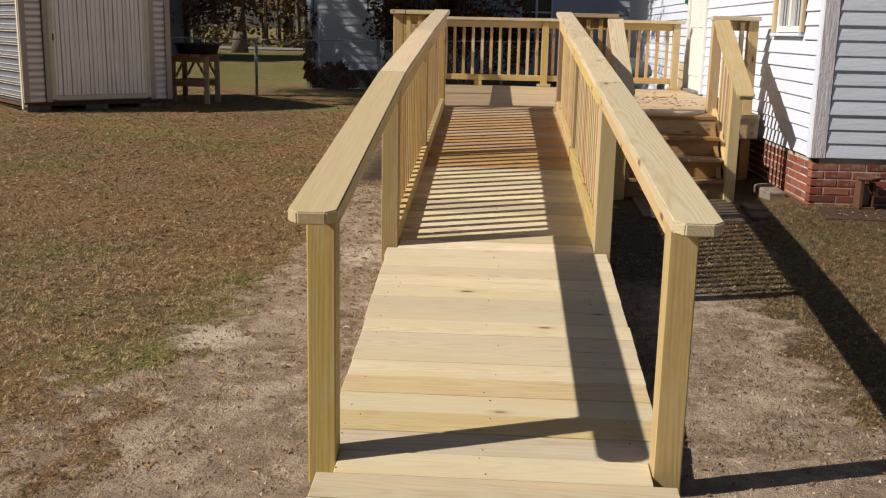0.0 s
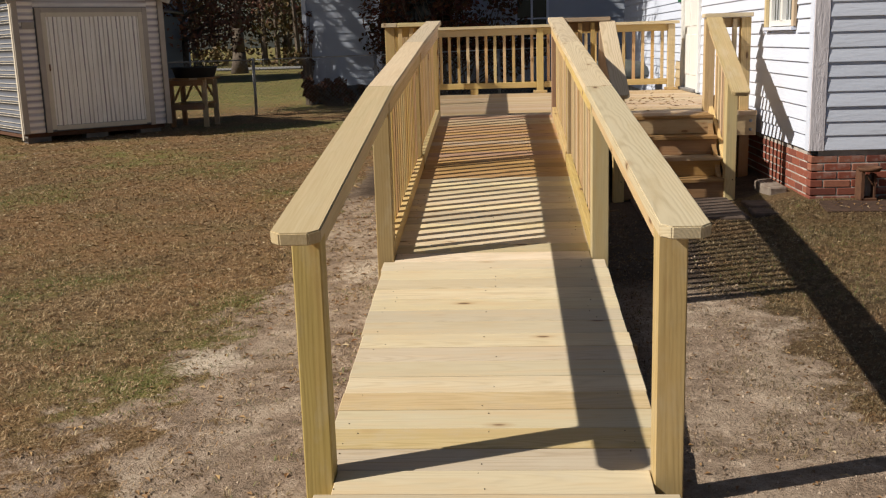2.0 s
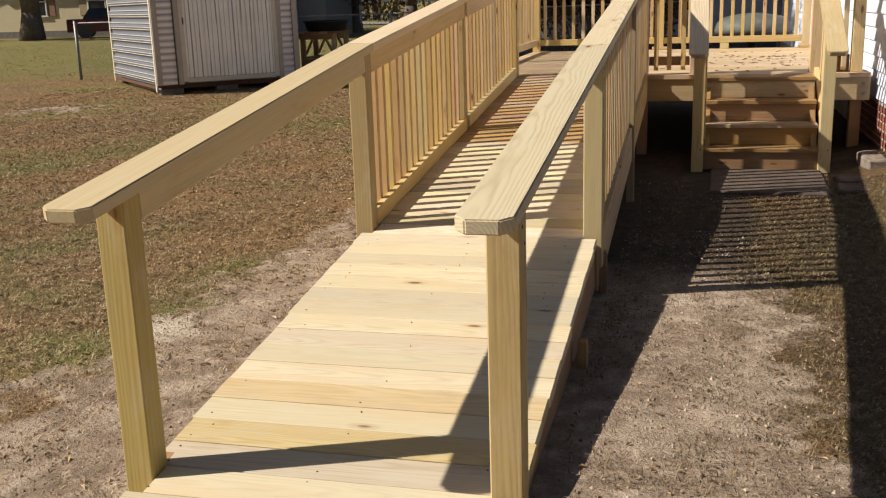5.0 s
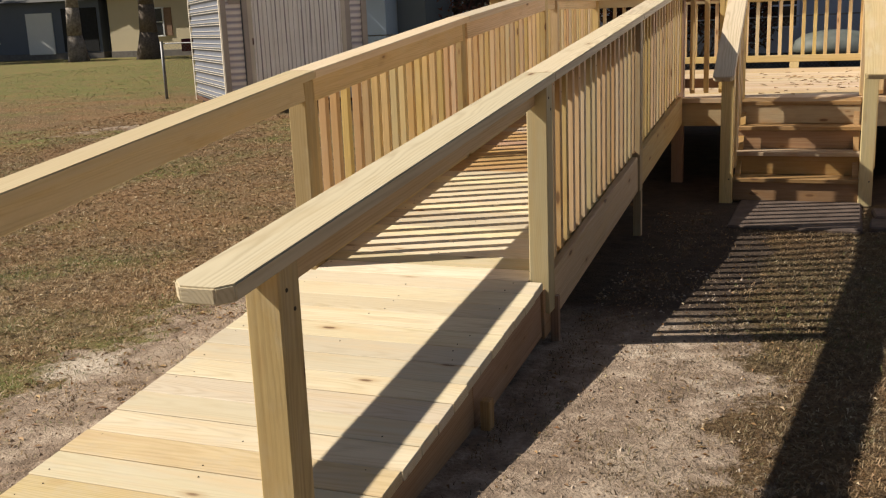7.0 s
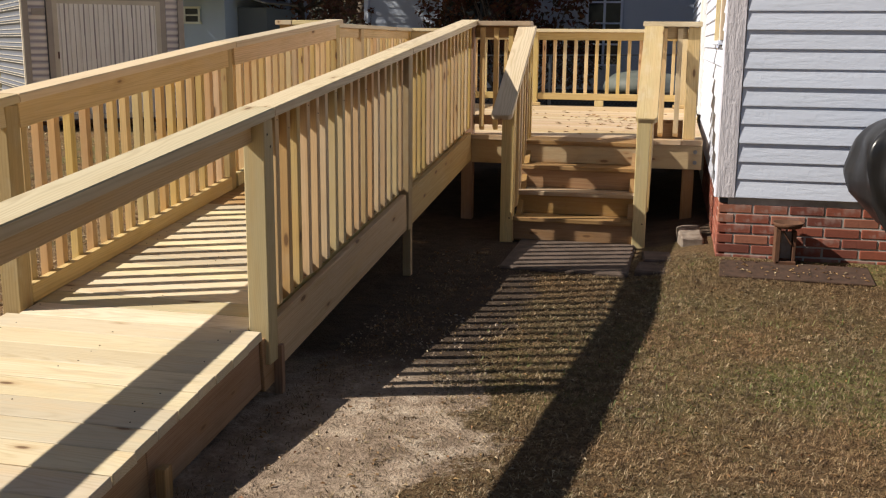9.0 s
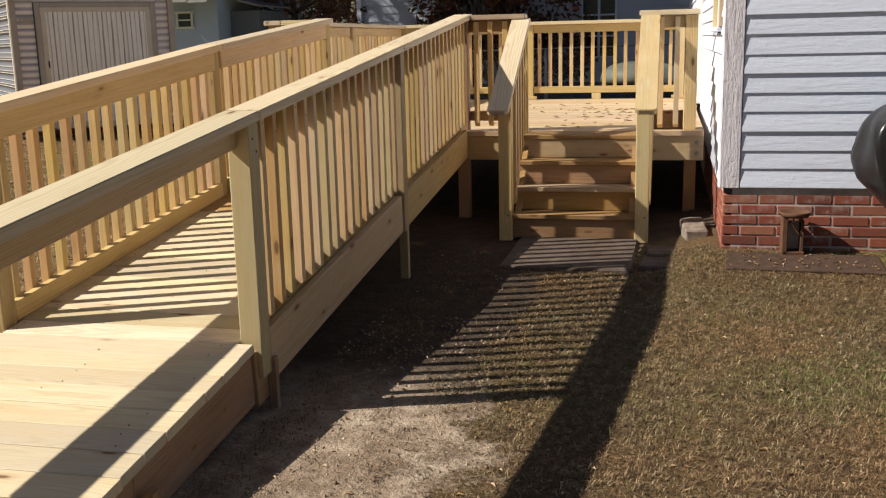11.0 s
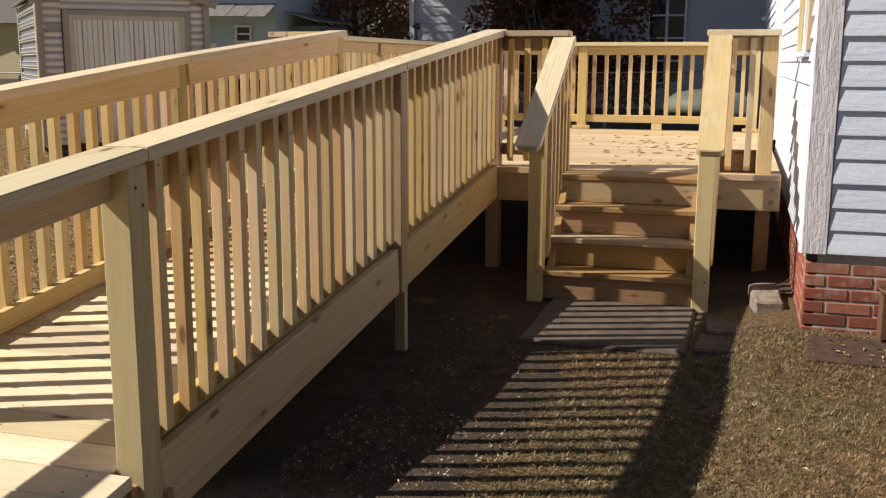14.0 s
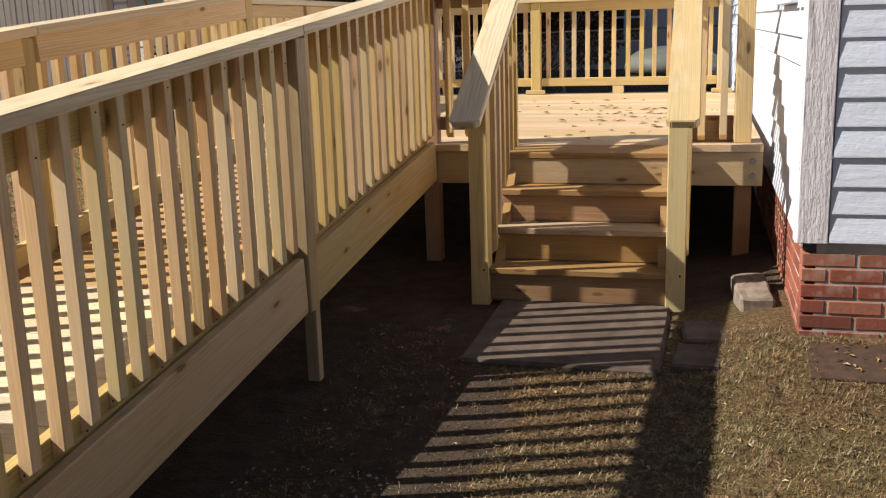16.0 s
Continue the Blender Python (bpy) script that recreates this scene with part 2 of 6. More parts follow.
def striped(name, cols, axis, pitch, rough=0.4, shift=0.25):
    """Ribbed sheet metal; its ribs' light and shade painted as stripes, unevenly faded."""
    m = Nodes(name, rough, 0.0, 0.5)
    sep = m.t.nodes.new("ShaderNodeSeparateXYZ")
    m.link(m.coord(), sep.inputs[0])
    comb = m.t.nodes.new("ShaderNodeCombineXYZ")
    m.link(m.math("MULTIPLY", sep.outputs[axis], 20.0), comb.inputs[0])
    m.link(m.math("MULTIPLY", sep.outputs[2 - axis], 0.3), comb.inputs[1])
    n = m.noise(comb.outputs[0], 1.0, 3.0, 0.7)
    f = m.math("FRACT", m.math("ADD", m.math("DIVIDE", sep.outputs[axis], pitch), m.math("MULTIPLY", n, shift)))
    c = m.ramp(f, *cols)
    c = m.mix(m.ramp(n, (0.5, 0.0), (0.66, 0.5)), c, cols[2][1])
    grime = m.noise(m.coord(), 3.0, 4.0)
    c = m.mix(m.ramp(grime, (0.4, 0.0), (0.75, 0.14)), c, (0.40, 0.34, 0.30))
    return m.done(c)


# bright and dark stops paint the light and shade across each rib
SHEDDOOR = striped("rib_shade_beige_door_metal", ((0.0, (0.22, 0.195, 0.20)), (0.08, (0.36, 0.32, 0.32)), (0.15, (0.97, 0.94, 0.90)), (0.50, (0.96, 0.93, 0.88)), (0.58, (0.52, 0.47, 0.45)), (0.63, (0.97, 0.94, 0.89)), (0.97, (0.95, 0.91, 0.86))), 0, 0.14, shift=0.6)
SHEDBAND = striped("rib_shade_beige_wall_metal", ((0.0, (0.36, 0.32, 0.34)), (0.12, (0.60, 0.55, 0.57)), (0.28, (0.95, 0.92, 0.90)), (0.6, (0.90, 0.86, 0.84)), (0.78, (0.58, 0.53, 0.56)), (0.97, (0.40, 0.36, 0.38))), 2, 0.1)
# grey made darker: tree shade on the shed's side is put into the colour
SHEDSIDE = plain("shaded_grey_ribbed_metal", (0.16, 0.17, 0.21), (0.12, 0.13, 0.165), 0.5, scale=3.0, bump=0.05, spec=0.6)
SHEDTRIM = plain("taupe_metal_trim", (0.48, 0.425, 0.37), (0.40, 0.35, 0.30), 0.5, scale=4.0, bump=0.05)
CREAMTRIM = plain("cream_metal_trim", (0.72, 0.66, 0.55), (0.62, 0.56, 0.46), 0.5, scale=4.0, bump=0.05)
RUST = plain("rusty_metal", (0.16, 0.075, 0.04), (0.09, 0.045, 0.03), 0.85, 0.2, scale=20.0, bump=0.4)
DIRTY = plain("dirt_covered_metal", (0.085, 0.046, 0.03), (0.034, 0.02, 0.014), 0.95, scale=16.0, bump=0.6)
RUSTPALE = plain("faded_rusty_metal", (0.46, 0.42, 0.40), (0.26, 0.18, 0.14), 0.7, 0.3, scale=14.0, bump=0.3)
GALV = plain("galvanised_steel", (0.30, 0.30, 0.30), (0.20, 0.20, 0.21), 0.55, 0.5, scale=9.0, bump=0.05)
BLIND = plain("drawn_grey_blind_behind_glass", (0.55, 0.57, 0.60), (0.40, 0.42, 0.46), 0.12, scale=3.0, bump=0.02, spec=0.6)
BLACKVINYL = plain("black_vinyl", (0.012, 0.012, 0.014), (0.022, 0.022, 0.024), 0.3, scale=5.0, bump=0.15, spec=0.5)
BLACKRUBBER = plain("black_rubber", (0.02, 0.02, 0.022), (0.035, 0.035, 0.036), 0.6, scale=8.0)
GREENSIGN = plain("green_enamel", (0.015, 0.14, 0.06), (0.012, 0.12, 0.05), 0.4, scale=3.0, bump=0.02)
WHITEPAINT = plain("white_enamel", (0.78, 0.78, 0.77), (0.70, 0.70, 0.69), 0.45, scale=4.0, bump=0.03)
BLUEPAINT = plain("blue_enamel", (0.02, 0.12, 0.42), (0.02, 0.09, 0.34), 0.3, scale=3.0, bump=0.02)
REDPAINT = plain("dark_red_enamel", (0.12, 0.014, 0.014), (0.09, 0.01, 0.01), 0.35, scale=3.0, bump=0.01)
SHINGLE = plain("grey_roof_shingle", (0.13, 0.125, 0.12), (0.08, 0.078, 0.076), 0.9, scale=16.0, bump=0.5)
TINROOF = plain("weathered_tin_roof", (0.34, 0.33, 0.32), (0.20, 0.18, 0.17), 0.45, 0.5, scale=5.0, bump=0.1)
COVERGREY = plain("pale_grey_green_cover", (0.12, 0.13, 0.115), (0.06, 0.068, 0.058), 0.6, scale=5.0)
ROADGREY = plain("pale_old_asphalt", (0.24, 0.235, 0.23), (0.19, 0.185, 0.18), 0.9, scale=1.5)
INSIDE = plain("dark_interior", (0.03, 0.03, 0.032), (0.02, 0.02, 0.02), 0.9)
SCREW = plain("dark_screw_head", (0.06, 0.045, 0.03), (0.04, 0.03, 0.025), 0.6, 0.6)
BARK = plain("grey_brown_bark", (0.17, 0.135, 0.105), (0.075, 0.055, 0.042), 0.95, scale=10.0, bump=0.9)
PALEBARK = plain("pale_patchy_bark", (0.36, 0.32, 0.28), (0.14, 0.11, 0.09), 0.95, scale=7.0, bump=0.8)


def glass():
    m = Nodes("window_glass", 0.06, spec=0.5)
    m.b.inputs["Transmission Weight"].default_value = 0.0
    n = m.noise(m.coord(), 2.0, 2.0)
    return m.done(m.ramp(n, (0.3, (0.012, 0.014, 0.017)), (0.7, (0.03, 0.034, 0.04))))


GLASS = glass()


def foliage(name, stops, rough=0.6, patch=False, pale=(0.60, 0.46, 0.285)):
    m = Nodes(name, rough, spec=0.25)
    r = m.rand(True)
    c = m.ramp(r, *stops)
    if patch:
        v = m.coord()
        c = m.mix(m.ramp(m.noise(v, 1.5, 4.0, 0.6), (0.5, 0.0), (0.68, 0.4)), c, (0.14, 0.12, 0.05))
        c = m.mix(m.ramp(m.noise(m.mapping(v, (1, 1, 1), (9.0, 4.0, 2.0)), 1.1, 4.0, 0.6), (0.46, 0.0), (0.66, 0.6)), c, (0.33, 0.175, 0.08))
        tuft = m.noise(v, 20.0, 3.0, 0.6)
        c = m.mix(m.ramp(tuft, (0.47, 0.0), (0.59, 0.8)), c, (0.06, 0.036, 0.02))
        c = m.mix(m.ramp(tuft, (0.38, 0.55), (0.47, 0.0)), c, pale)
    m.b.inputs["Subsurface Weight"].default_value = 0.0
    return m.done(c)


GRASSBLADE = foliage("dry_grass_blades", ((0.0, (0.245, 0.162, 0.085)), (0.3, (0.12, 0.077, 0.039)), (0.5, (0.36, 0.26, 0.15)), (0.66, (0.05, 0.032, 0.018)), (0.84, (0.125, 0.122, 0.045)), (1.0, (0.52, 0.42, 0.29))), patch=True, pale=(0.33, 0.24, 0.14))
# brighter copy of GRASSBLADE: the open lawn's light is put into its colour
LITBLADE = foliage("lit_lawn_blades", ((0.0, (0.44, 0.28, 0.135)), (0.3, (0.29, 0.175, 0.082)), (0.5, (0.58, 0.42, 0.235)), (0.68, (0.16, 0.09, 0.045)), (0.84, (0.23, 0.185, 0.072)), (1.0, (0.68, 0.55, 0.36))), patch=True)
GREENBLADE = foliage("green_grass_blades", ((0.0, (0.085, 0.115, 0.028)), (0.5, (0.135, 0.165, 0.045)), (1.0, (0.22, 0.205, 0.08))))
LITTER = foliage("fallen_leaves", ((0.0, (0.30, 0.175, 0.075)), (0.3, (0.15, 0.08, 0.036)), (0.5, (0.42, 0.28, 0.13)), (0.7, (0.24, 0.11, 0.045)), (0.86, (0.55, 0.44, 0.28)), (1.0, (0.09, 0.05, 0.025))))
AUTUMN = foliage("autumn_leaves", ((0.0, (0.10, 0.045, 0.02)), (0.3, (0.17, 0.075, 0.025)), (0.55, (0.075, 0.06, 0.02)), (0.8, (0.21, 0.12, 0.03)), (1.0, (0.06, 0.055, 0.018))))
RUSTLEAF = foliage("rust_red_leaves", ((0.0, (0.13, 0.05, 0.035)), (0.4, (0.20, 0.085, 0.06)), (0.7, (0.09, 0.045, 0.03)), (1.0, (0.26, 0.12, 0.08))))
REDLEAF = foliage("dark_red_leaves", ((0.0, (0.055, 0.018, 0.012)), (0.35, (0.11, 0.03, 0.017)), (0.6, (0.035, 0.03, 0.012)), (0.85, (0.15, 0.055, 0.02)), (1.0, (0.025, 0.028, 0.01))))
GREENLEAF = foliage("olive_green_leaves", ((0.0, (0.045, 0.065, 0.016)), (0.4, (0.075, 0.09, 0.022)), (0.7, (0.12, 0.105, 0.03)), (1.0, (0.17, 0.12, 0.035))))
WOODSLEAF = foliage("far_wood_leaves", ((0.0, (0.06, 0.05, 0.022)), (0.3, (0.10, 0.06, 0.025)), (0.6, (0.05, 0.055, 0.02)), (0.85, (0.14, 0.08, 0.03)), (1.0, (0.17, 0.12, 0.05))))


def ground_material():
    m = Nodes("lawn_soil", 0.95, spec=0.15)
    v = m.coord()
    att = m.t.nodes.new("ShaderNodeAttribute")
    att.attribute_name = "bare"
    grn = m.t.nodes.new("ShaderNodeAttribute")
    grn.attribute_name = "green"
    snd = m.t.nodes.new("ShaderNodeAttribute")
    snd.attribute_name = "sand"
    n0 = m.noise(v, 0.8, 4.0)
    n1 = m.noise(v, 9.0, 6.0, 0.7)
    n2 = m.noise(v, 60.0, 5.0, 0.7)
    n3 = m.noise(v, 210.0, 3.0, 0.7)
    n4 = m.noise(v, 3.2, 5.0, 0.65)
    dry = m.ramp(n2, (0.34, (0.06, 0.034, 0.018)), (0.5, (0.19, 0.12, 0.062)), (0.66, (0.42, 0.30, 0.175)))
    dry = m.mix(m.ramp(n0, (0.4, 0.0), (0.65, 0.6)), dry, (0.30, 0.16, 0.072))
    dry = m.mix(m.ramp(n3, (0.45, 0.0), (0.75, 0.5)), dry, (0.24, 0.168, 0.095))
    dry = m.mix(m.ramp(m.noise(m.mapping(v, (1, 1, 1), (3.0, 7.0, 0.0)), 1.5, 4.0, 0.6), (0.5, 0.0), (0.68, 0.6)), dry, (0.125, 0.115, 0.045))
    green = m.ramp(n2, (0.3, (0.10, 0.135, 0.032)), (0.7, (0.22, 0.25, 0.065)))
    green = m.mix(m.ramp(n4, (0.42, 0.0), (0.62, 0.75)), green, dry)
    drk = m.t.nodes.new("ShaderNodeAttribute")
    drk.attribute_name = "lawn_dark"
    dry = m.mix(m.math("MULTIPLY", drk.outputs["Fac"], 0.6), dry, m.ramp(n2, (0.35, (0.028, 0.020, 0.012)), (0.65, (0.105, 0.075, 0.040))))
    g = m.math("MULTIPLY", grn.outputs["Fac"], m.ramp(n1, (0.35, 0.3), (0.6, 1.0)), clamp=True)
    c = m.mix(g, dry, green)
    soil = m.ramp(n1, (0.3, (0.17, 0.125, 0.092)), (0.5, (0.34, 0.255, 0.19)), (0.7, (0.57, 0.455, 0.355)))
    soil = m.mix(m.ramp(m.noise(m.mapping(v, (1, 1, 1), (5.0, 1.0, 0.0)), 2.2, 5.0, 0.65), (0.48, 0.0), (0.64, 0.6)), soil, (0.55, 0.445, 0.345))
    soil = m.mix(m.ramp(n2, (0.52, 0.0), (0.7, 0.6)), soil, (0.10, 0.066, 0.044))
    soil = m.mix(m.ramp(n4, (0.45, 0.0), (0.7, 0.5)), soil, (0.19, 0.132, 0.092))
    f = m.ramp(m.math("ADD", att.outputs["Fac"], m.math("MULTIPLY", m.math("SUBTRACT", m.math("ADD", m.math("MULTIPLY", n1, 0.5), m.math("ADD", m.math("MULTIPLY", n2, 0.4), m.math("MULTIPLY", n4, 0.6))), 0.75), 1.8)), (0.38, 0.0), (0.62, 1.0))
    # shade by the ramp and deck is mixed into the soil colour
    shd = m.t.nodes.new("ShaderNodeAttribute")
    shd.attribute_name = "soil_shade"
    soil = m.mix(shd.outputs["Fac"], soil, m.ramp(n1, (0.3, (0.045, 0.032, 0.024)), (0.7, (0.095, 0.068, 0.05))))
    c = m.mix(f, c, soil)
    s = m.ramp(m.math("ADD", snd.outputs["Fac"], m.math("MULTIPLY", m.math("SUBTRACT", m.math("ADD", m.math("MULTIPLY", n1, 0.6), m.math("MULTIPLY", n2, 0.4)), 0.5), 1.6)), (0.42, 0.0), (0.8, 0.9))
    c = m.mix(s, c, m.ramp(n2, (0.3, (0.50, 0.41, 0.32)), (0.7, (0.72, 0.62, 0.51))))
    m.bump(m.math("ADD", m.math("MULTIPLY", n1, 1.0), m.math("MULTIPLY", n2, 0.8)), 0.85, 0.03)
    return m.done(c)


GROUND = ground_material()

# ---- builders ----
WORLD = {}


def thing(name, x, y, z, label, category, group="", kind="", m=None):
    ob = new(name)
    ob.empty_display_size = 0.2
    ob.matrix_basis = m if m is not None else Matrix.Translation((x, y, z))
    WORLD[ob] = ob.matrix_basis.copy()
    return tagged(ob, label, category, group, kind)


def put(ob, parent, m):
    WORLD[ob] = m.copy()
    if parent is None:
        ob.matrix_basis = m
    else:
        ob.parent = parent
        ob.matrix_basis = WORLD[parent].inverted() @ m
    return ob


def mesh_of(name, bm, material, smooth=False):
    me = bpy.data.meshes.new(name)
    bm.to_mesh(me)
    bm.free()
    me.materials.append(material)
    if smooth:
        me.polygons.foreach_set("use_smooth", [True] * len(me.polygons))
    return me


def part(name, bm, material, parent, label="", m=None, smooth=False):
    """Links a bmesh as one mesh object under a thing or a part. Its coordinates are the parent's, or those of the pose m."""
    ob = new(name, mesh_of(name, bm, material, smooth))
    put(ob, parent, m if m is not None else (WORLD[parent] if parent is not None else Matrix.Identity(4)))
    return tagged(ob, label)


def box_bm(sx, sy, sz, bevel=0.0, centre=(0, 0, 0), bm=None):
    own = bm is None
    bm = bmesh.new() if own else bm
    made = bmesh.ops.create_cube(bm, size=1.0, matrix=Matrix.Translation(centre) @ Matrix.Diagonal((sx, sy, sz, 1)))
    if bevel:
        edges = list({e for v in made["verts"] for e in v.link_edges})
        bmesh.ops.bevel(bm, geom=edges, offset=bevel, segments=1, affect="EDGES")
    return bm


MESHES = {}


def board_mesh(l, w, t, material, bevel=0.003):
    key = (round(l, 3), round(w, 3), round(t, 3), material.name, bevel)
    if key not in MESHES:
        MESHES[key] = mesh_of("board", box_bm(key[0], key[1], key[2], bevel), material)
    return MESHES[key]


def frame_of(a, b, up):
    """A pose in the middle between a and b, with x along a to b and z as near to up as can be."""
    a, b = Vector(a), Vector(b)
    x = (b - a).normalized()
    y = Vector(up).cross(x).normalized()
    z = x.cross(y)
    m = Matrix((x, y, z)).transposed().to_4x4()
    m.translation = (a + b) / 2
    return m, (b - a).length


def board(name, parent, a, b, w, t, material, up=(0, 0, 1), label="", bevel=0.003):
    """A board from a to b: w wide across, t thick along up."""
    m, l = frame_of(a, b, up)
    ob = new(name, board_mesh(l, w, t, material, bevel))
    put(ob, parent, m)
    return tagged(ob, label)


def prism(profile, length, bm=None):
    """A closed profile of (y, z) points drawn along x."""
    bm = bmesh.new() if bm is None else bm
    rows = [[bm.verts.new((x, y, z)) for y, z in profile] for x in (-length / 2, length / 2)]
    n = len(profile)
    for i in range(n):
        bm.faces.new((rows[0][i], rows[0][(i + 1) % n], rows[1][(i + 1) % n], rows[1][i]))
    bm.faces.new(rows[0][::-1])
    bm.faces.new(rows[1])
    bmesh.ops.recalc_face_normals(bm, faces=bm.faces[:])
    return bm


def tube(bm, a, b, r0, r1, sides=8):
    a, b = Vector(a), Vector(b)
    d = b - a
    q = d.to_track_quat("Z", "Y").to_matrix()
    rings = []
    for p, r in ((a, r0), (b, r1)):
        rings.append([bm.verts.new(p + q @ Vector((r * math.cos(k * math.tau / sides), r * math.sin(k * math.tau / sides), 0))) for k in range(sides)])
    for k in range(sides):
        bm.faces.new((rings[0][k], rings[0][(k + 1) % sides], rings[1][(k + 1) % sides], rings[1][k]))
    bm.faces.new(rings[0][::-1])
    bm.faces.new(rings[1])
    return bm


def cloud_mesh(name, verts, faces, material):
    me = bpy.data.meshes.new(name)
    me.from_pydata(verts.tolist() if hasattr(verts, "tolist") else verts, [], faces.tolist() if hasattr(faces, "tolist") else faces)
    me.materials.append(material)
    return me


def smooth(e0, e1, x):
    t = np.clip((x - e0) / (e1 - e0), 0, 1)
    return t * t * (3 - 2 * t)


def ripple(x, y, s, k):
    """Cheap smooth noise in -1..1 for arrays."""
    return (np.sin(x * s + 1.7 * k) * np.cos(y * s * 1.13 + 0.9 * k) + np.sin((x + y) * s * 0.61 + 2.3 * k) * np.cos((x - y) * s * 0.77 + k)
            + 0.5 * np.sin(x * s * 2.3 + 0.4 * k + np.sin(y * s * 1.9)) ) / 2.5


def ground_height(x, y):
    x, y = np.asarray(x, float), np.asarray(y, float)
    h = -0.045 * smooth(0.2, -2.0, x) * (1 - smooth(10, 14, y))
    h = h + 0.045 * smooth(7.6, 9.0, y) + 0.09 * smooth(7.4, 8.8, y) * smooth(2.3, 2.9, x) + 0.06 * smooth(13, 18, y)
    return h + 0.008 * ripple(x, y, 2.1, 1) + 0.004 * ripple(x, y, 9.0, 2)


def bare_soil(x, y):
    """How bare the ground is beside the ramp, 0 to 1."""
    d = np.abs(x - 0.42)
    side = smooth(1.85, 0.95, d) * np.where(x > 0.4, smooth(7.0, 6.0, y), smooth(7.6, 5.8, y))
    front = smooth(5.4, 3.8, y) * smooth(3.4, 1.4, d) * 0.72
    under = smooth(1.5, 1.2, d) * smooth(11.0, 8.5, y) + smooth(-1.2, -0.9, x) * smooth(3.0, 2.8, x) * smooth(9.2, 9.6, y) * smooth(15, 14.5, y)
    right = 0.9 * smooth(1.75, 1.35, x) * smooth(0.3, 0.5, x) * smooth(10.0, 9.0, y)
    shed = 0.5 * np.exp(-(((x + 7.4) / 1.5) ** 2 + ((y - 14.0) / 1.0) ** 2))
    base = np.maximum.reduce([side, front, under, right, shed])
    rough = 0.32 * ripple(x, y, 3.1, 5) + 0.36 * ripple(x, y, 7.3, 6) + 0.34 * ripple(x, y, 15.0, 7) + 0.28 * ripple(x, y, 31.0, 17)
    return np.clip(base + rough * smooth(0.02, 0.2, base) * smooth(1.35, 0.85, base), 0, 1)


def sand_patch(x, y):
    a = np.exp(-(((x + 0.945) / 0.24) ** 2 + ((y - 5.43) / 0.24) ** 2))
    b = 0.55 * np.exp(-(((x - 1.75) / 0.32) ** 2 + ((y - 5.75) / 0.3) ** 2))
    c = 0.55 * np.exp(-(((x - 1.45) / 0.35) ** 2 + ((y - 6.15) / 0.25) ** 2))
    d = 0.8 * np.exp(-(((x + 0.45) / 0.22) ** 2 + ((y - 7.2) / 0.5) ** 2))
    return np.clip(np.maximum.reduce([a, b, c, d]), 0, 1)


def soil_shade(x, y):
    """Shade beside and under the ramp and the deck, painted as dark earth."""
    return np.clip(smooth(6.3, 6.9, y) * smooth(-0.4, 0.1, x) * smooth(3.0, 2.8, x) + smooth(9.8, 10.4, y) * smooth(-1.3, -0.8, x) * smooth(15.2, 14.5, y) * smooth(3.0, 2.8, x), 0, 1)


def lawn_dark(x, y):
    """How far the ground under the lawn beside the house is darkened."""
    return smooth(1.2, 1.7, x) * smooth(4.2, 5.2, y) * smooth(30, 20, y)


def green_grass(x, y):
    far = smooth(18, 24, y - 0.55 * (x + 9)) * 0.9
    g = 0.8 * smooth(-0.05, 0.5, ripple(x, y, 1.15, 3) + 0.4 * ripple(x, y, 3.7, 11)) * (1 - 0.75 * smooth(0.9, 1.3, x)) + 0.55 * smooth(2.5, 3.3, x) * smooth(3.0, 5.0, y) * smooth(0.0, 0.5, ripple(x, y, 2.3, 15))
    return np.clip(np.maximum(far, g), 0, 1)


# ---- ground ----
def axis(lo, hi, step, far, grow=1.16):
    a = list(np.arange(lo, hi, step))
    s, v = step, hi
    while v < far:
        a.append(v)
        s *= grow
        v += s
    s, v = step, lo - step
    while v > -far:
        a.insert(0, v)
        s *= grow
        v -= s
    return np.array(a)


gx, gy = axis(-6.5, 5.5, 0.07, 900), axis(2.0, 13.0, 0.07, 900)
GX, GY = np.meshgrid(gx, gy)
gv = np.stack([GX.ravel(), GY.ravel(), ground_height(GX, GY).ravel()], 1)
nx, ny = len(gx), len(gy)
ii = (np.arange(ny - 1)[:, None] * nx + np.arange(nx - 1)[None, :]).ravel()
gf = np.stack([ii, ii + 1, ii + nx + 1, ii + nx], 1)
gme = cloud_mesh("ground", gv, gf, GROUND)
for nm, fn in (("bare", bare_soil), ("green", green_grass), ("sand", sand_patch), ("soil_shade", soil_shade), ("lawn_dark", lawn_dark)):
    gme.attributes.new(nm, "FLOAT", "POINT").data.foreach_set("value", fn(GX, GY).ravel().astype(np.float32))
gme.polygons.foreach_set("use_smooth", [True] * len(gme.polygons))
ground = tagged(new("ground", gme), "dry brown lawn with fallen leaves and bare sandy soil", "lawn", kind="structure")


def gz(x, y):
    return float(ground_height(x, y))


# ---- ramp ----
SLOPE = 0.1024


def ramp_z(y):
    """Height of the ramp's walking surface."""
    return 0.298 + SLOPE * (y - 6.1)


XL, XR = -0.215, 1.005          # outer faces of the posts
POST, PLY = 0.089, 0.038        # post and board thickness
Y1, Y2, Y3, Y4 = 3.885, 6.11, 8.26, 10.37
RUP = (0, -SLOPE, 1)
CAP_TOP = 0.88                  # top of the cap rail above the ramp


def left_x(y):
    """Outer face of the left posts; the lowest span runs in a little."""
    return XL + 0.034 * max(0.0, min(1.0, (Y2 - y) / (Y2 - Y1)))


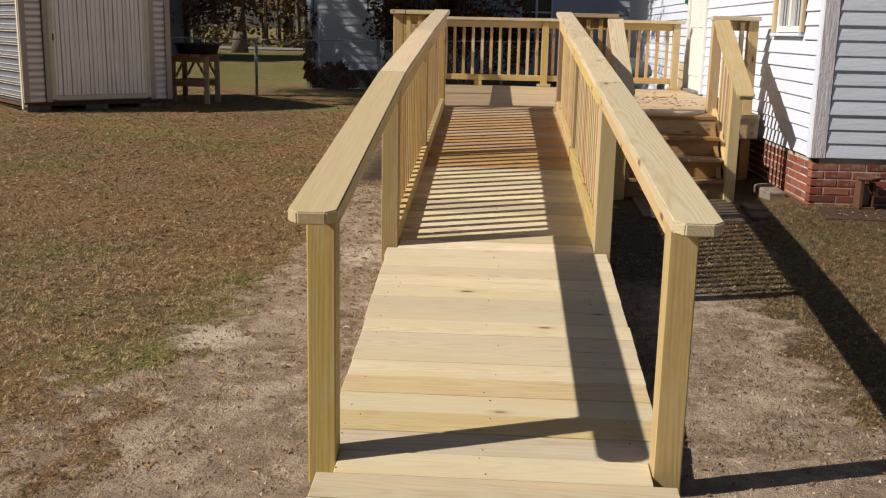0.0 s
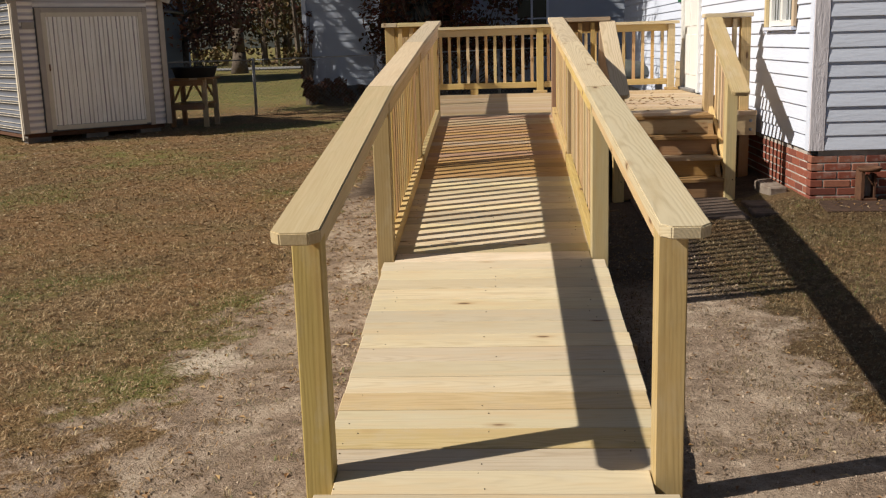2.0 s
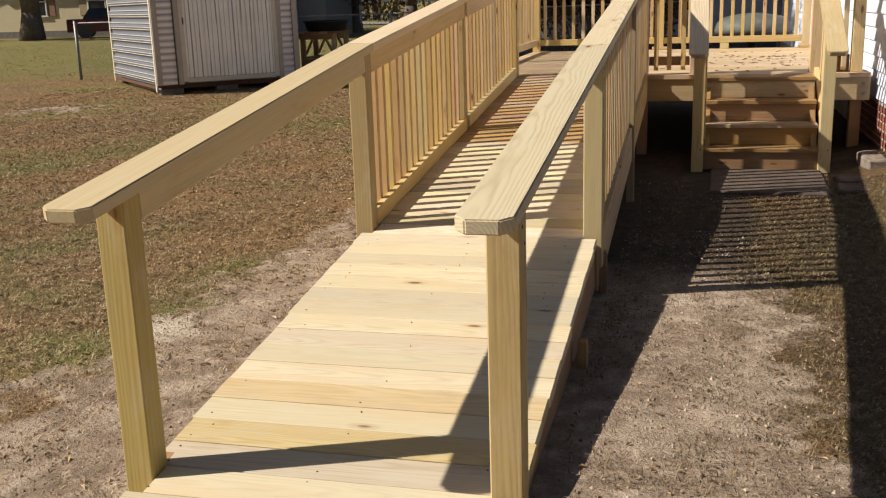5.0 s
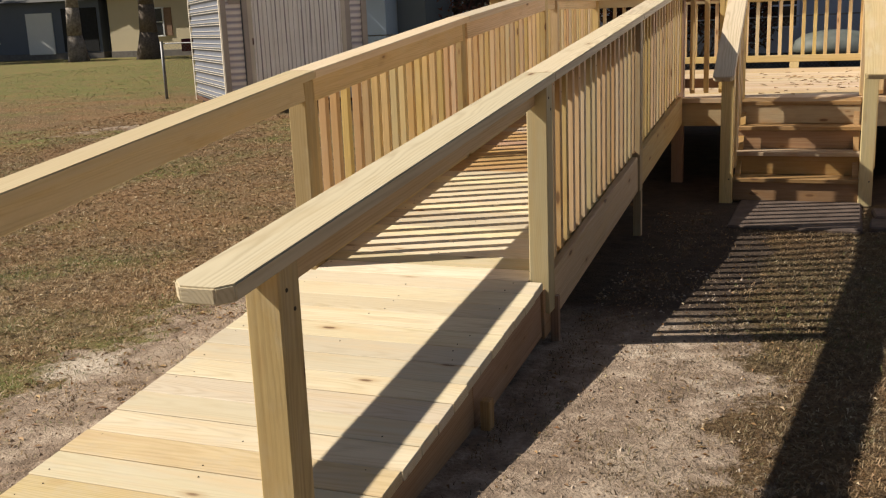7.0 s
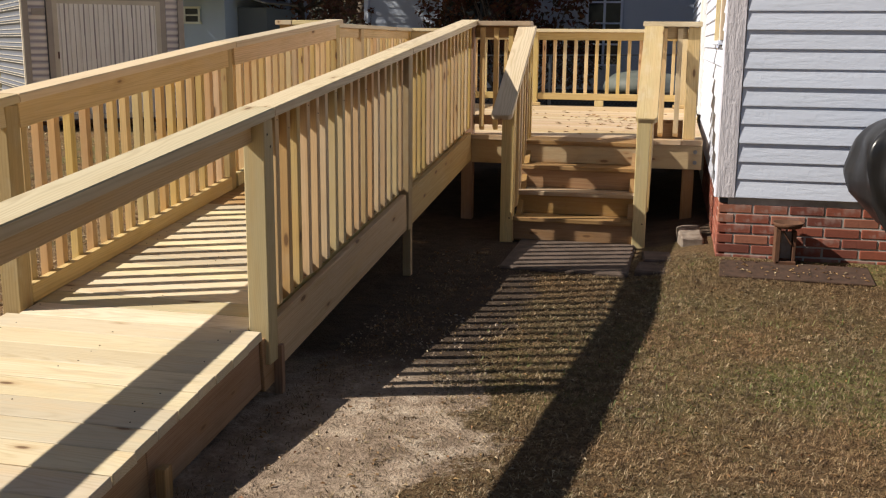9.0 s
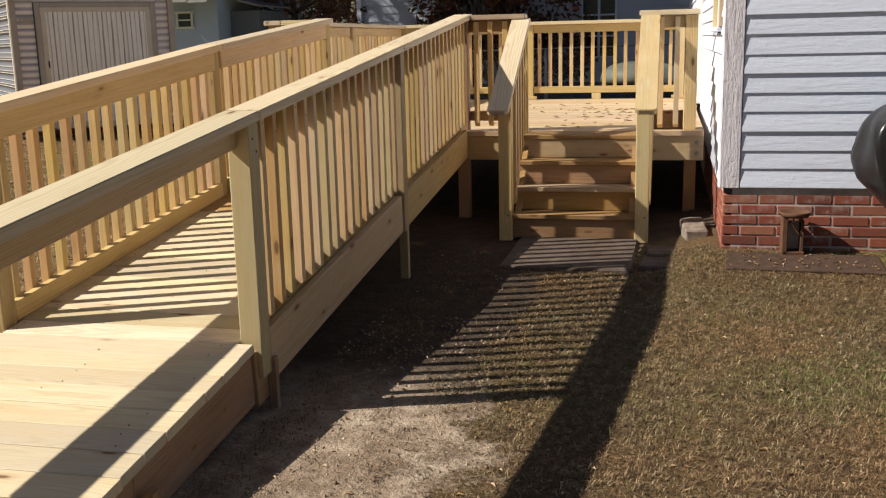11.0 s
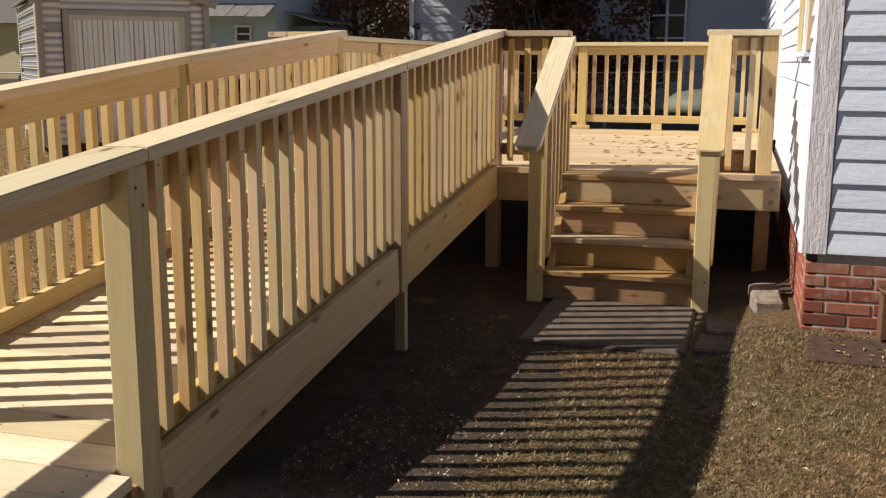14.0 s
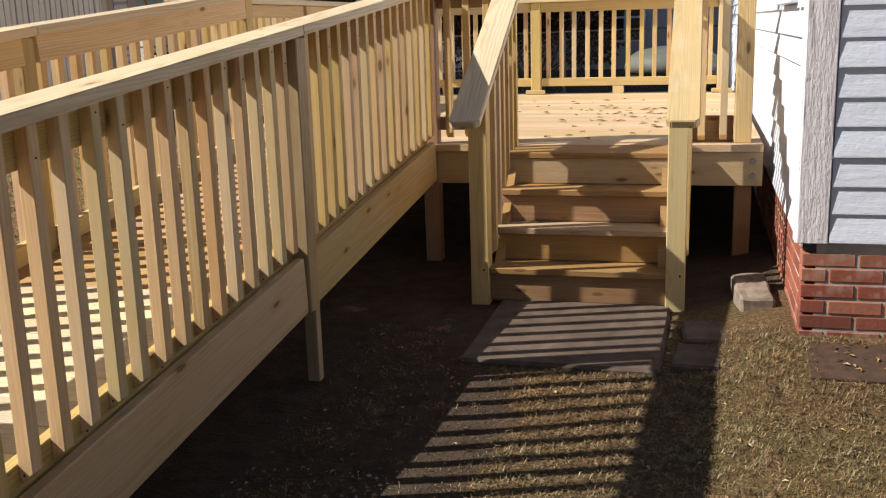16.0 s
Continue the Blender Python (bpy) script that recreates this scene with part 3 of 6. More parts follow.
def cap_z(y, side=1):
    """Height of a cap rail's top; the left one stands a little higher in its middle."""
    lift = 0.03 * max(0.0, min(1.0, (y - Y1) / (Y2 - Y1), (Y4 - y) / (Y4 - Y3))) if side < 0 else 0.0
    return ramp_z(Y2) + CAP_TOP + (y - Y2) * (SLOPE if y > Y2 else 0.1035) + lift


ramp = thing("wheelchair_ramp", 0.4, 3.5, 0, "long sloping wooden wheelchair ramp of new yellow pine planks", "ramp")
y = 3.40
k = 0
rng = random.Random(4)
while y < 10.22:
    w = 0.1375
    yc = y + w / 2
    lo, hi = (left_x(yc) + 0.036, XR - 0.022) if yc < Y2 - 0.02 else (XL + 0.055, XR - 0.055)
    if Y1 - 0.02 < yc < Y1 + 0.1:
        lo, hi = left_x(yc) + POST + 0.003, XR - POST - 0.003
    if Y2 - 0.02 < yc < Y2 + 0.1 or Y3 - 0.02 < yc < Y3 + 0.1:
        lo, hi = XL + POST + 0.003, XR - POST - 0.003
    j = (0.003 * ((k // 2) % 3 - 1) + rng.uniform(-0.0015, 0.0015)) if yc < Y2 - 0.02 else 0
    zc = ramp_z(yc) - 0.019 + rng.uniform(-0.001, 0.001)
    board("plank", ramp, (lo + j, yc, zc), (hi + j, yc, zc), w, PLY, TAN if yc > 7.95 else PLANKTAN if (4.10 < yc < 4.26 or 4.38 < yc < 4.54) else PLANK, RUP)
    y += w + rng.uniform(0.0035, 0.005)
    k += 1
plank_ys = [o.matrix_basis.translation.y + 3.5 for o in ramp.children]
for x in (XL + 0.12, 0.395, XR - 0.1):
    board("joist", ramp, (x, 3.5, ramp_z(3.5) - 0.085), (x, Y2 - 0.02, ramp_z(Y2 - 0.02) - 0.112), PLY, 0.09, PINE, RUP)
    board("joist", ramp, (x, Y2 + 0.1, ramp_z(Y2 + 0.1) - 0.13), (x, 10.24, ramp_z(10.24) - 0.13), PLY, 0.18, PINE, RUP)
# boards that close the ramp's sides
for sgn, xo in ((1, XL), (-1, XR)):
    x = xo + sgn * PLY / 2
    edge = (lambda v: left_x(v) + 0.066) if sgn > 0 else (lambda v: XR - 0.05)
    board("side_board", ramp, (edge(5.18), 5.18, ramp_z(5.18) - 0.125), (edge(Y2), Y2 - 0.03, ramp_z(Y2 - 0.03) - 0.145), PLY, 0.2, SHADETAN, RUP)
    board("side_board", ramp, (edge(4.0), 4.0, ramp_z(4.0) - 0.085), (edge(5.176), 5.176, ramp_z(5.176) - 0.118), PLY, 0.17, SHADETAN, RUP)
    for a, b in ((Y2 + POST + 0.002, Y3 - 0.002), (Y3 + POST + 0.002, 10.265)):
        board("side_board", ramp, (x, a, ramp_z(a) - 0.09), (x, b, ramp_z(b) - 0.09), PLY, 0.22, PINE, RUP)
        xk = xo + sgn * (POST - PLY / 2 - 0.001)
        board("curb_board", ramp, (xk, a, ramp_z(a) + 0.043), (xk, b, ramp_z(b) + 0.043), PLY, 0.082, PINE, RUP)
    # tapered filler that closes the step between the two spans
    board("filler_block", ramp, (xo + sgn * 0.044, Y2 - 0.026, ramp_z(Y2) - 0.15), (xo + sgn * 0.044, Y2 + 0.1, ramp_z(Y2) - 0.14), 0.05, 0.22, SHADETAN, RUP)
for yy, dx, wide, mat_ in ((5.2, 0.011, 0.05, SHADETAN), (Y2 + 0.1, -0.002, 0.034, GREY_WOOD)):
    board("support_leg", ramp, (XR + dx, yy, gz(XR, yy) - 0.1), (XR + dx, yy, ramp_z(yy) - 0.1), wide, 0.036, mat_, (1, 0, 0))



def screws(parent, places, r=0.004):
    for p, up in places:
        q = Vector(up).to_track_quat("Z", "Y").to_matrix().to_4x4()
        q.translation = Vector(p)
        key = ("screw", r)
        if key not in MESHES:
            bm = bmesh.new()
            bmesh.ops.create_cone(bm, cap_ends=True, segments=6, radius1=r, radius2=r * 0.8, depth=0.002)
            MESHES[key] = mesh_of("screw", bm, SCREW)
        put(new("screw", MESHES[key]), parent, q)


rng = random.Random(33)
screws(ramp, [((x + rng.uniform(-0.03, 0.03), yy + dy + rng.uniform(-0.012, 0.012), ramp_z(yy + dy) + 0.0006), RUP)
              for yy in plank_ys for x in (XL + 0.14, 0.395, XR - 0.14) for dy in (-0.04, 0.04) if yy < 7.9 and rng.random() < 0.45], 0.003)


def cap_board(name, parent, a, b, w, t, material, chamfer_a=0.0, up=(0, 0, 1)):
    """A flat cap rail; its end at a has both corners cut off."""
    m, l = frame_of(a, b, up)
    c = chamfer_a
    pts = [(-l / 2, -w / 2 + c), (-l / 2 + c, -w / 2), (l / 2, -w / 2), (l / 2, w / 2), (-l / 2 + c, w / 2), (-l / 2, w / 2 - c)] if c else [(-l / 2, -w / 2), (l / 2, -w / 2), (l / 2, w / 2), (-l / 2, w / 2)]
    bm = bmesh.new()
    f = bm.faces.new([bm.verts.new((x, yy, -t / 2)) for x, yy in pts])
    ex = bmesh.ops.extrude_face_region(bm, geom=[f])
    bmesh.ops.translate(bm, vec=(0, 0, t), verts=[v for v in ex["geom"] if isinstance(v, bmesh.types.BMVert)])
    bmesh.ops.recalc_face_normals(bm, faces=bm.faces[:])
    bmesh.ops.bevel(bm, geom=bm.edges[:], offset=0.004, segments=2, affect="EDGES")
    return part(name, bm, material, parent, m=m)


def baluster_mesh(h):
    """A square picket whose lower end is cut at a slant."""
    key = ("baluster", round(h, 3))
    if key not in MESHES:
        bm = box_bm(h, PLY, PLY, 0.002)
        for v in bm.verts:
            if v.co.x < 0:
                v.co.x += 0.03 * (v.co.z / PLY + 0.5)
        MESHES[key] = mesh_of("baluster", bm, BALUSTER)
    return MESHES[key]


def baluster(parent, x, yy, z0, z1, out):
    """out: the way the picket's outer face looks."""
    m, l = frame_of((x, yy, z0), (x, yy, z1), out)
    ob = new("baluster", baluster_mesh(z1 - z0))
    put(ob, parent, m)
    return ob


def ramp_railing(xo, side):
    """xo: the outer face of the posts; side: +1 where that face looks along +x."""
    rail = thing("ramp_railing", xo, Y1, 0, "sloping new pine ramp railing with square balusters and a flat cap", "railing", "ramp railings")
    xc = xo - side * POST / 2
    xi = xo - side * (POST - PLY / 2)       # boards stand flush with the posts' inner faces
    xb = xo - side * (POST - PLY * 1.5)     # balusters on the outer side of the boards
    for yp in (Y1, Y2, Y3):
        zt = cap_z(yp, side) - PLY - 0.002
        zb = gz(xo, yp) - 0.15 if yp == Y1 else ramp_z(yp) - (0.15 if yp == Y2 else 0.2)
        xp = xc + (side * 0.014 if yp == Y3 else 0) + (left_x(yp) - XL if side < 0 else 0)
        board("post", rail, (xp, yp + POST / 2, zb), (xp, yp + POST / 2, zt), POST, POST, POSTWOOD, (side, 0, 0), bevel=0.004)
    xl = xo - side * 0.012
    board("support_leg", rail, (xl, Y3 + 0.066, gz(xo, Y3) - 0.1), (xl, Y3 + 0.066, ramp_z(Y3) - 0.2), 0.045, 0.05, POSTWOOD, (side, 0, 0))
    zt = cap_z(Y4, side) - PLY - 0.002
    board("post", rail, (xc, Y4 - 0.02, gz(xo, Y4) - 0.1), (xc, Y4 - 0.02, zt), POST, POST, TAN if side > 0 else POSTWOOD, (side, 0, 0), bevel=0.004)
    picks = []
    spans = ((3.79, Y2, False), (Y2 + POST, Y3, True), (Y3 + POST, Y4 - 0.066, True))
    for a, b, pickets in spans:
        high = 0.11 if pickets else 0.092
        top = -PLY - high / 2
        if not pickets:
            a, xt = Y1 + POST, xi
        else:
            xt = xi
        bend = left_x(a) - XL if side < 0 else 0
        board("top_rail", rail, (xt + bend, a + 0.002, cap_z(a, side) + top), (xt, b - 0.002, cap_z(b, side) + top), PLY, high, PINE, RUP)
        if pickets:
            n = round((b - a) / 0.119)
            step = (b - a) / n
            rg = random.Random(int(a * 100) + int(side))
            for i in range(n):
                yy = a + step * (i + 0.64) + rg.uniform(-0.006, 0.006)
                if side > 0:
                    for dz in (0.03, 0.085):
                        picks.append(((xb + side * (PLY / 2 + 0.0015), yy, cap_z(yy, side) - PLY - dz), (side, 0, 0)))
                        picks.append(((xb + rg.uniform(-0.006, 0.006), yy - PLY / 2 - 0.0008, ramp_z(yy) + 0.03 + dz * 0.3), (0, -1, 0)))
                ob = baluster(rail, xb + rg.uniform(-0.001, 0.001), yy, ramp_z(yy) + 0.026 + rg.uniform(-0.006, 0.006), cap_z(yy, side) - PLY - 0.006, (side, 0, 0))
    ya, yb = 3.655, 10.40
    xk = xo - side * 0.047
    z = lambda yy: cap_z(yy, side) - PLY / 2
    ymid = Y2 + 0.06
    yj = 8.32
    cap_board("cap_rail", rail, (xk + (left_x(ya) - XL + 0.012 if side < 0 else 0), ya, z(ya)), (xk, ymid - 0.001, z(ymid)), 0.142, PLY, CAPWOOD if side > 0 else CAPPLAIN, 0.03, (0, -0.1035, 1))
    cap_board("cap_rail", rail, (xk, ymid + 0.001, z(ymid)), (xk, yj - 0.001, z(yj)), 0.142, PLY, CAPWOOD if side > 0 else CAPPLAIN, 0.0, RUP)
    cap_board("cap_rail", rail, (xk, yj + 0.001, z(yj)), (xk, yb, z(yb)), 0.142, PLY, CAPWOOD, 0.0, RUP)
    fx = []
    for yp in (Y1, Y2, Y3):
        for dz in (0.06, 0.11):
            fx.append(((xo + side * 0.0005, yp + (0.03 if dz < 0.1 else 0.06), cap_z(yp, side) - PLY - dz), (side, 0, 0)))
    screws(rail, fx, 0.006)
    screws(rail, picks[::3], 0.003)
    return rail


ramp_railing(XL, -1)
ramp_railing(XR, 1)

# ---- landing ----
DZ = 0.727
LX0, LX1, LY0, LY1 = -0.62, 2.785, 10.30, 14.36
landing = thing("deck_landing", 0.9, LY0, 0, "raised square wooden deck landing of tan boards with scattered leaves", "deck")
y = LY0 - 0.015
rng = random.Random(9)
while y < LY1:
    w = min(0.138, LY1 + 0.02 - y)
    board("deck_board", landing, (LX0, y + w / 2, DZ - 0.019), (LX1, y + w / 2, DZ - 0.019 + rng.uniform(-0.0004, 0.0004)), w, PLY, DECKTAN, bevel=0.001)
    y += w + 0.0004
board("rim_board", landing, (LX0, LY0 + 0.025, DZ - 0.132), (LX1, LY0 + 0.025, DZ - 0.132), PLY, 0.184, SHADETAN)
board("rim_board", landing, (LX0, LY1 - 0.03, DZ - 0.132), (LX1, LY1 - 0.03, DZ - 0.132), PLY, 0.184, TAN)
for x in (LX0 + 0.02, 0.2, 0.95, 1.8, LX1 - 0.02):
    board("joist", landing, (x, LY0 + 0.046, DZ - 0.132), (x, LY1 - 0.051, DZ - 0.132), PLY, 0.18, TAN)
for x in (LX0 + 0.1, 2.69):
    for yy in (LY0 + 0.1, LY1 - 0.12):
        board("support_post", landing, (x, yy, gz(x, yy) - 0.1), (x, yy, DZ - 0.04), POST, POST, SHADETAN, (0, 1, 0))
# bolts in the rim
for dx in (2.735,):
    for dz in (0.09, 0.17):
        bm = bmesh.new()
        bmesh.ops.create_cone(bm, cap_ends=True, segments=12, radius1=0.016, radius2=0.014, depth=0.006, matrix=pose(dx, LY0 + 0.003, DZ - dz, 90))
        part("bolt", bm, GALV, landing, "galvanised carriage bolt", m=Matrix.Identity(4))

CT = 1.608      # top of the landing's cap rails


def level_rail(name, parent, a, b, cap=True, bottom=True, out=(0, -1, 0), spacing=0.119, mat=None, low=None, capw=0.142, cap_out=0.0):
    """A level span between two ends: cap, upper board, lower board and balusters."""
    mat = mat or PINE
    a, b, o = Vector((*a, 0)), Vector((*b, 0)), Vector(out)
    d = (b - a).normalized()
    if cap:
        c = Vector((0, 0, CT - PLY / 2)) + o * cap_out
        cap_board("cap_rail", parent, a + c, b + c, capw, PLY, mat)
    h = Vector((0, 0, CT - PLY - 0.045))
    board("top_rail", parent, a + h, b + h, PLY, 0.088, mat)
    z0 = DZ - 0.02
    if bottom:
        z0 = DZ + 0.07
        h = Vector((0, 0, DZ + 0.112))
        board("bottom_rail", parent, a + h, b + h, PLY, 0.075, mat)
    if low is not None:
        z0 = low
    n = max(1, round((b - a).length / spacing))
    rg = random.Random(int(abs(a.x * 31 + a.y * 17) * 10))
    for i in range(n):
        p = a + d * ((b - a).length * (i + 0.5) / n + rg.uniform(-0.004, 0.004)) + o * PLY
        baluster(parent, p.x, p.y, z0 + rg.uniform(0, 0.006), CT - PLY - 0.012, out)


def rail_post(parent, x, yy, z0, z1, mat=None, foot=False):
    board("post", parent, (x, yy, z0), (x, yy, z1), POST, POST, mat or PINE, (0, 1, 0), bevel=0.004)
    if foot:
        for dx, dy in ((0, -1),):
            board("foot_trim", parent, (x - 0.09, yy + dy * 0.06, z0 + 0.022), (x + 0.09, yy + dy * 0.06, z0 + 0.022), 0.03, 0.038, PINE)


BY = 14.25
back = thing("landing_railing", 0.9, BY, DZ, "level pine railing along the back of the deck", "railing", "deck railings")
for x in (-0.57, 0.955, 2.645):
    rail_post(back, x, BY, DZ, CT - PLY - 0.002, foot=x > 0)
level_rail("back", back, (-0.523, BY), (0.908, BY), cap=False, out=(0, 1, 0))
level_rail("back", back, (1.002, BY), (2.598, BY), cap=False, out=(0, 1, 0))
cap_board("cap_rail", back, (-0.65, BY, CT - PLY / 2), (2.74, BY, CT - PLY / 2), 0.142, PLY, CAPWOOD)
for x in (0.09, 1.72):
    board("prop_block", back, (x, BY, DZ), (x, BY, DZ + 0.072), 0.1, PLY, PINE, (0, 1, 0))

left = thing("landing_railing", -0.57, 12.3, DZ, "level pine railing along the open side of the deck", "railing", "deck railings")
rail_post(left, -0.57, 12.3, DZ, CT - PLY - 0.002)
rail_post(left, -0.57, LY0 + 0.06, DZ, CT - PLY - 0.002)
level_rail("left", left, (-0.57, LY0 + 0.108), (-0.57, 12.252), cap=False, out=(-1, 0, 0))
level_rail("left", left, (-0.57, 12.348), (-0.57, BY - 0.048), cap=False, out=(-1, 0, 0))
cap_board("cap_rail", left, (-0.57, LY0 - 0.02, CT - PLY / 2), (-0.57, BY - 0.075, CT - PLY / 2), 0.142, PLY, CAPWOOD)

frontl = thing("landing_railing", -0.4, LY0, DZ, "short pine railing beside the head of the ramp", "railing", "deck railings")
level_rail("front", frontl, (-0.522, LY0 + 0.06), (XL - 0.005, LY0 + 0.06), cap=False, out=(0, -1, 0))
cap_board("cap_rail", frontl, (-0.495, LY0 + 0.05, CT - PLY / 2), (XL - 0.026, LY0 + 0.05, CT - PLY / 2), 0.142, PLY, CAPWOOD)

frontm = thing("landing_railing", 1.2, LY0, DZ, "short pine railing between the ramp and the steps", "railing", "deck railings")
rail_post(frontm, 1.395, LY0 + 0.075, DZ, CT - PLY - 0.002, TAN)
level_rail("front", frontm, (XR + 0.004, LY0 + 0.085), (1.348, LY0 + 0.085), cap=False, bottom=True, out=(0, -1, 0), mat=TAN, low=DZ + 0.03)
cap_board("cap_rail", frontm, (XR + 0.028, LY0 + 0.07, CT - PLY / 2), (1.452, LY0 + 0.07, CT - PLY / 2), 0.142, PLY, TAN)

frontr = thing("landing_railing", 2.6, LY0, DZ, "short pine railing between the steps and the house wall", "railing", "deck railings")
rail_post(frontr, 2.68, LY0 + 0.1, DZ, CT - PLY - 0.002)
rail_post(frontr, 2.36, LY0 + 0.1, DZ, CT - PLY - 0.002)
level_rail("front", frontr, (2.407, LY0 + 0.11), (2.633, LY0 + 0.11), cap=False, bottom=False, out=(0, -1, 0), spacing=0.13, low=DZ + 0.01)
board("toe_board", frontr, (2.407, LY0 + 0.16, DZ + 0.07), (2.633, LY0 + 0.16, DZ + 0.07), PLY, 0.14, TAN)
cap_board("cap_rail", frontr, (2.30, LY0 + 0.09, CT - PLY / 2), (2.735, LY0 + 0.09, CT - PLY / 2), 0.142, PLY, CAPWOOD)

# ---- steps ----
SX0, SX1 = 1.475, 2.325
RISE, RUN, NOSE = 0.166, 0.17, 9.93
steps = thing("wooden_steps", 1.9, 9.42, 0.06, "four steep wooden steps of tan boards up to the deck", "stairs")
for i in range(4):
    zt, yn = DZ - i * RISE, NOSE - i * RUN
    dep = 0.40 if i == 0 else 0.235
    board("tread", steps, (SX0, yn + dep / 2, zt - 0.0155), (SX1, yn + dep / 2, zt - 0.0155), dep - (0.03 if i == 0 else 0), 0.03, SHADETAN)
    board("riser", steps, (SX0 + 0.004, yn + 0.036, zt - 0.031 - (RISE - 0.033) / 2), (SX1 - 0.004, yn + 0.036, zt - 0.031 - (RISE - 0.033) / 2), 0.028, RISE - 0.034, SHADETAN)
for x in (SX0 + 0.03, SX1 - 0.03):
    bm = bmesh.new()
    pts = [(NOSE + 0.06, DZ - 0.04), (NOSE + 0.35, DZ - 0.04), (NOSE + 0.35, 0.36), (9.62, 0.05), (9.47, 0.05), (9.47, 0.19)]
    f = bm.faces.new([bm.verts.new((x - 0.019, a, b)) for a, b in pts])
    ex = bmesh.ops.extrude_face_region(bm, geom=[f])
    bmesh.ops.translate(bm, vec=(0.038, 0, 0), verts=[v for v in ex["geom"] if isinstance(v, bmesh.types.BMVert)])
    bmesh.ops.recalc_face_normals(bm, faces=bm.faces[:])
    part("stringer", bm, SHADETAN, steps, m=Matrix.Identity(4))


def step_railing(xc, mat, shift=-0.012):
    r = thing("step_railing", xc, 9.45, 0, "short sloping pine step railing with a wide flat cap", "railing", "step railings")
    zc = lambda yy: 0.945 + 0.535 * (yy - 9.185)
    board("post", r, (xc, 9.455, -0.05), (xc, 9.455, zc(9.455) - 0.03), POST, POST, PINE, (0, 1, 0), bevel=0.004)
    up = (0, -0.535, 1)
    cap_board("cap_rail", r, (xc + shift, 9.185, zc(9.185)), (xc + shift, 10.335, zc(10.335)), 0.142, PLY, mat, 0.02, up)
    board("top_rail", r, (xc, 9.50, zc(9.50) - 0.067), (xc, 10.31, zc(10.31) - 0.067), PLY, 0.088, PINE, up)
    z0 = lambda yy: 0.26 + 0.62 * (yy - 9.5)
    board("bottom_rail", r, (xc, 9.50, z0(9.5)), (xc, 10.28, z0(10.28)), PLY, 0.088, PINE, (0, -0.62, 1))
    for i in range(6):
        yy = 9.58 + i * 0.122
        baluster(r, xc + (PLY if xc > 1.8 else PLY), yy, z0(yy) - 0.05, zc(yy) - 0.03, (1, 0, 0))
    screws(r, [((xc, 9.4095, zc(9.42) - 0.09), (0, -1, 0)), ((xc + 0.02, 9.4095, 0.22), (0, -1, 0))], 0.006)
    return r


step_railing(1.433, CAPWOOD)
step_railing(2.362, PLANKTAN, 0.022)

bm = box_bm(0.81, 0.88, 0.07, 0.012)
slab = part("stepping_slab", bm, SLAB, None, m=pose(1.932, 9.0, 0.03, 0.8, 0, -1.0))
tagged(slab, "brown concrete slab at the foot of the steps", "slab")
for cx, cy, rz in ((2.50, 9.02, 4), (2.47, 8.72, -3)):
    ob = part("paving_stone", box_bm(0.19, 0.28, 0.06, 0.01), SLAB, None, m=pose(cx, cy, gz(cx, cy) - 0.012, 0, 0, rz))
    tagged(ob, "small brown paving stone lying in the dirt beside the steps", "paving stone", "paving stones")
bm = box_bm(0.155, 0.40, 0.13, 0.01)
bmesh.ops.subdivide_edges(bm, edges=bm.edges[:], cuts=3, use_grid_fill=True)
for v in bm.verts:
    v.co += Vector((noise.noise(v.co * 9), noise.noise(v.co * 9 + Vector((3, 1, 5))), noise.noise(v.co * 11 + Vector((8, 2, 1))))) * 0.012
block = part("concrete_block", bm, SANDSTONE, None, m=pose(2.71, 9.45, gz(2.71, 9.45) - 0.005, 2, -2, 4))
tagged(block, "pale worn concrete block lying beside the brick foundation", "block")

# ---- house ----
HX, HY = 2.832, 8.84
SIDE0 = 0.516       # underside of the siding
LAP = 0.1123
house_l = thing("wall_house_side", HX, HY, 0, "sunlit white lap siding wall over a red brick base", "wall", kind="structure")
house_f = thing("wall_house_front", HX, HY, 0, "white lap siding wall over a red brick base", "wall", kind="structure")
roof_h = 3.35
WY = 21.0
DY0, DY1 = 13.42, 14.40     # the door's opening
W0, W1, WZ = 9.45, 10.25, 1.47      # the side window
part("core", box_bm(9.0, 0.1, roof_h - 0.03, 0, (HX + 0.08 + 4.5, HY + 0.08, roof_h / 2)), MORTAR, house_f, m=Matrix.Identity(4))
bm = bmesh.new()
for y0, y1, z0, z1 in ((HY + 0.14, W0, 0, roof_h), (W0, W1, 0, WZ), (W0, W1, 2.55, roof_h), (W1, DY0, 0, roof_h), (DY0, DY1, 2.75, roof_h), (DY0, DY1, 0, 0.7), (DY1, WY, 0, roof_h)):
    box_bm(0.1, y1 - y0, z1 - z0, 0, (HX + 0.08, (y0 + y1) / 2, (z0 + z1) / 2), bm)
part("core", bm, MORTAR, house_l, m=Matrix.Identity(4))


def lap_profile(h=LAP + 0.018, t0=0.022, t1=0.004):
    return [(0.0, 0.0), (-t0, 0.0), (-t0, 0.004), (-t1, h), (0.0, h)]


def lap_board(parent, a, b, z, material, h=LAP + 0.018, t0=0.022):
    """A lap board from a to b (x, y); its face looks to the right of the way from a to b."""
    a3, b3 = Vector((*a, z)), Vector((*b, z))
    m, l = frame_of(a3, b3, (0, 0, 1))
    key = ("lap", round(l, 3), material.name, h, t0)
    if key not in MESHES:
        MESHES[key] = mesh_of("siding_board", prism(lap_profile(h, t0), l), material)
    return put(new("siding_board", MESHES[key]), parent, m)


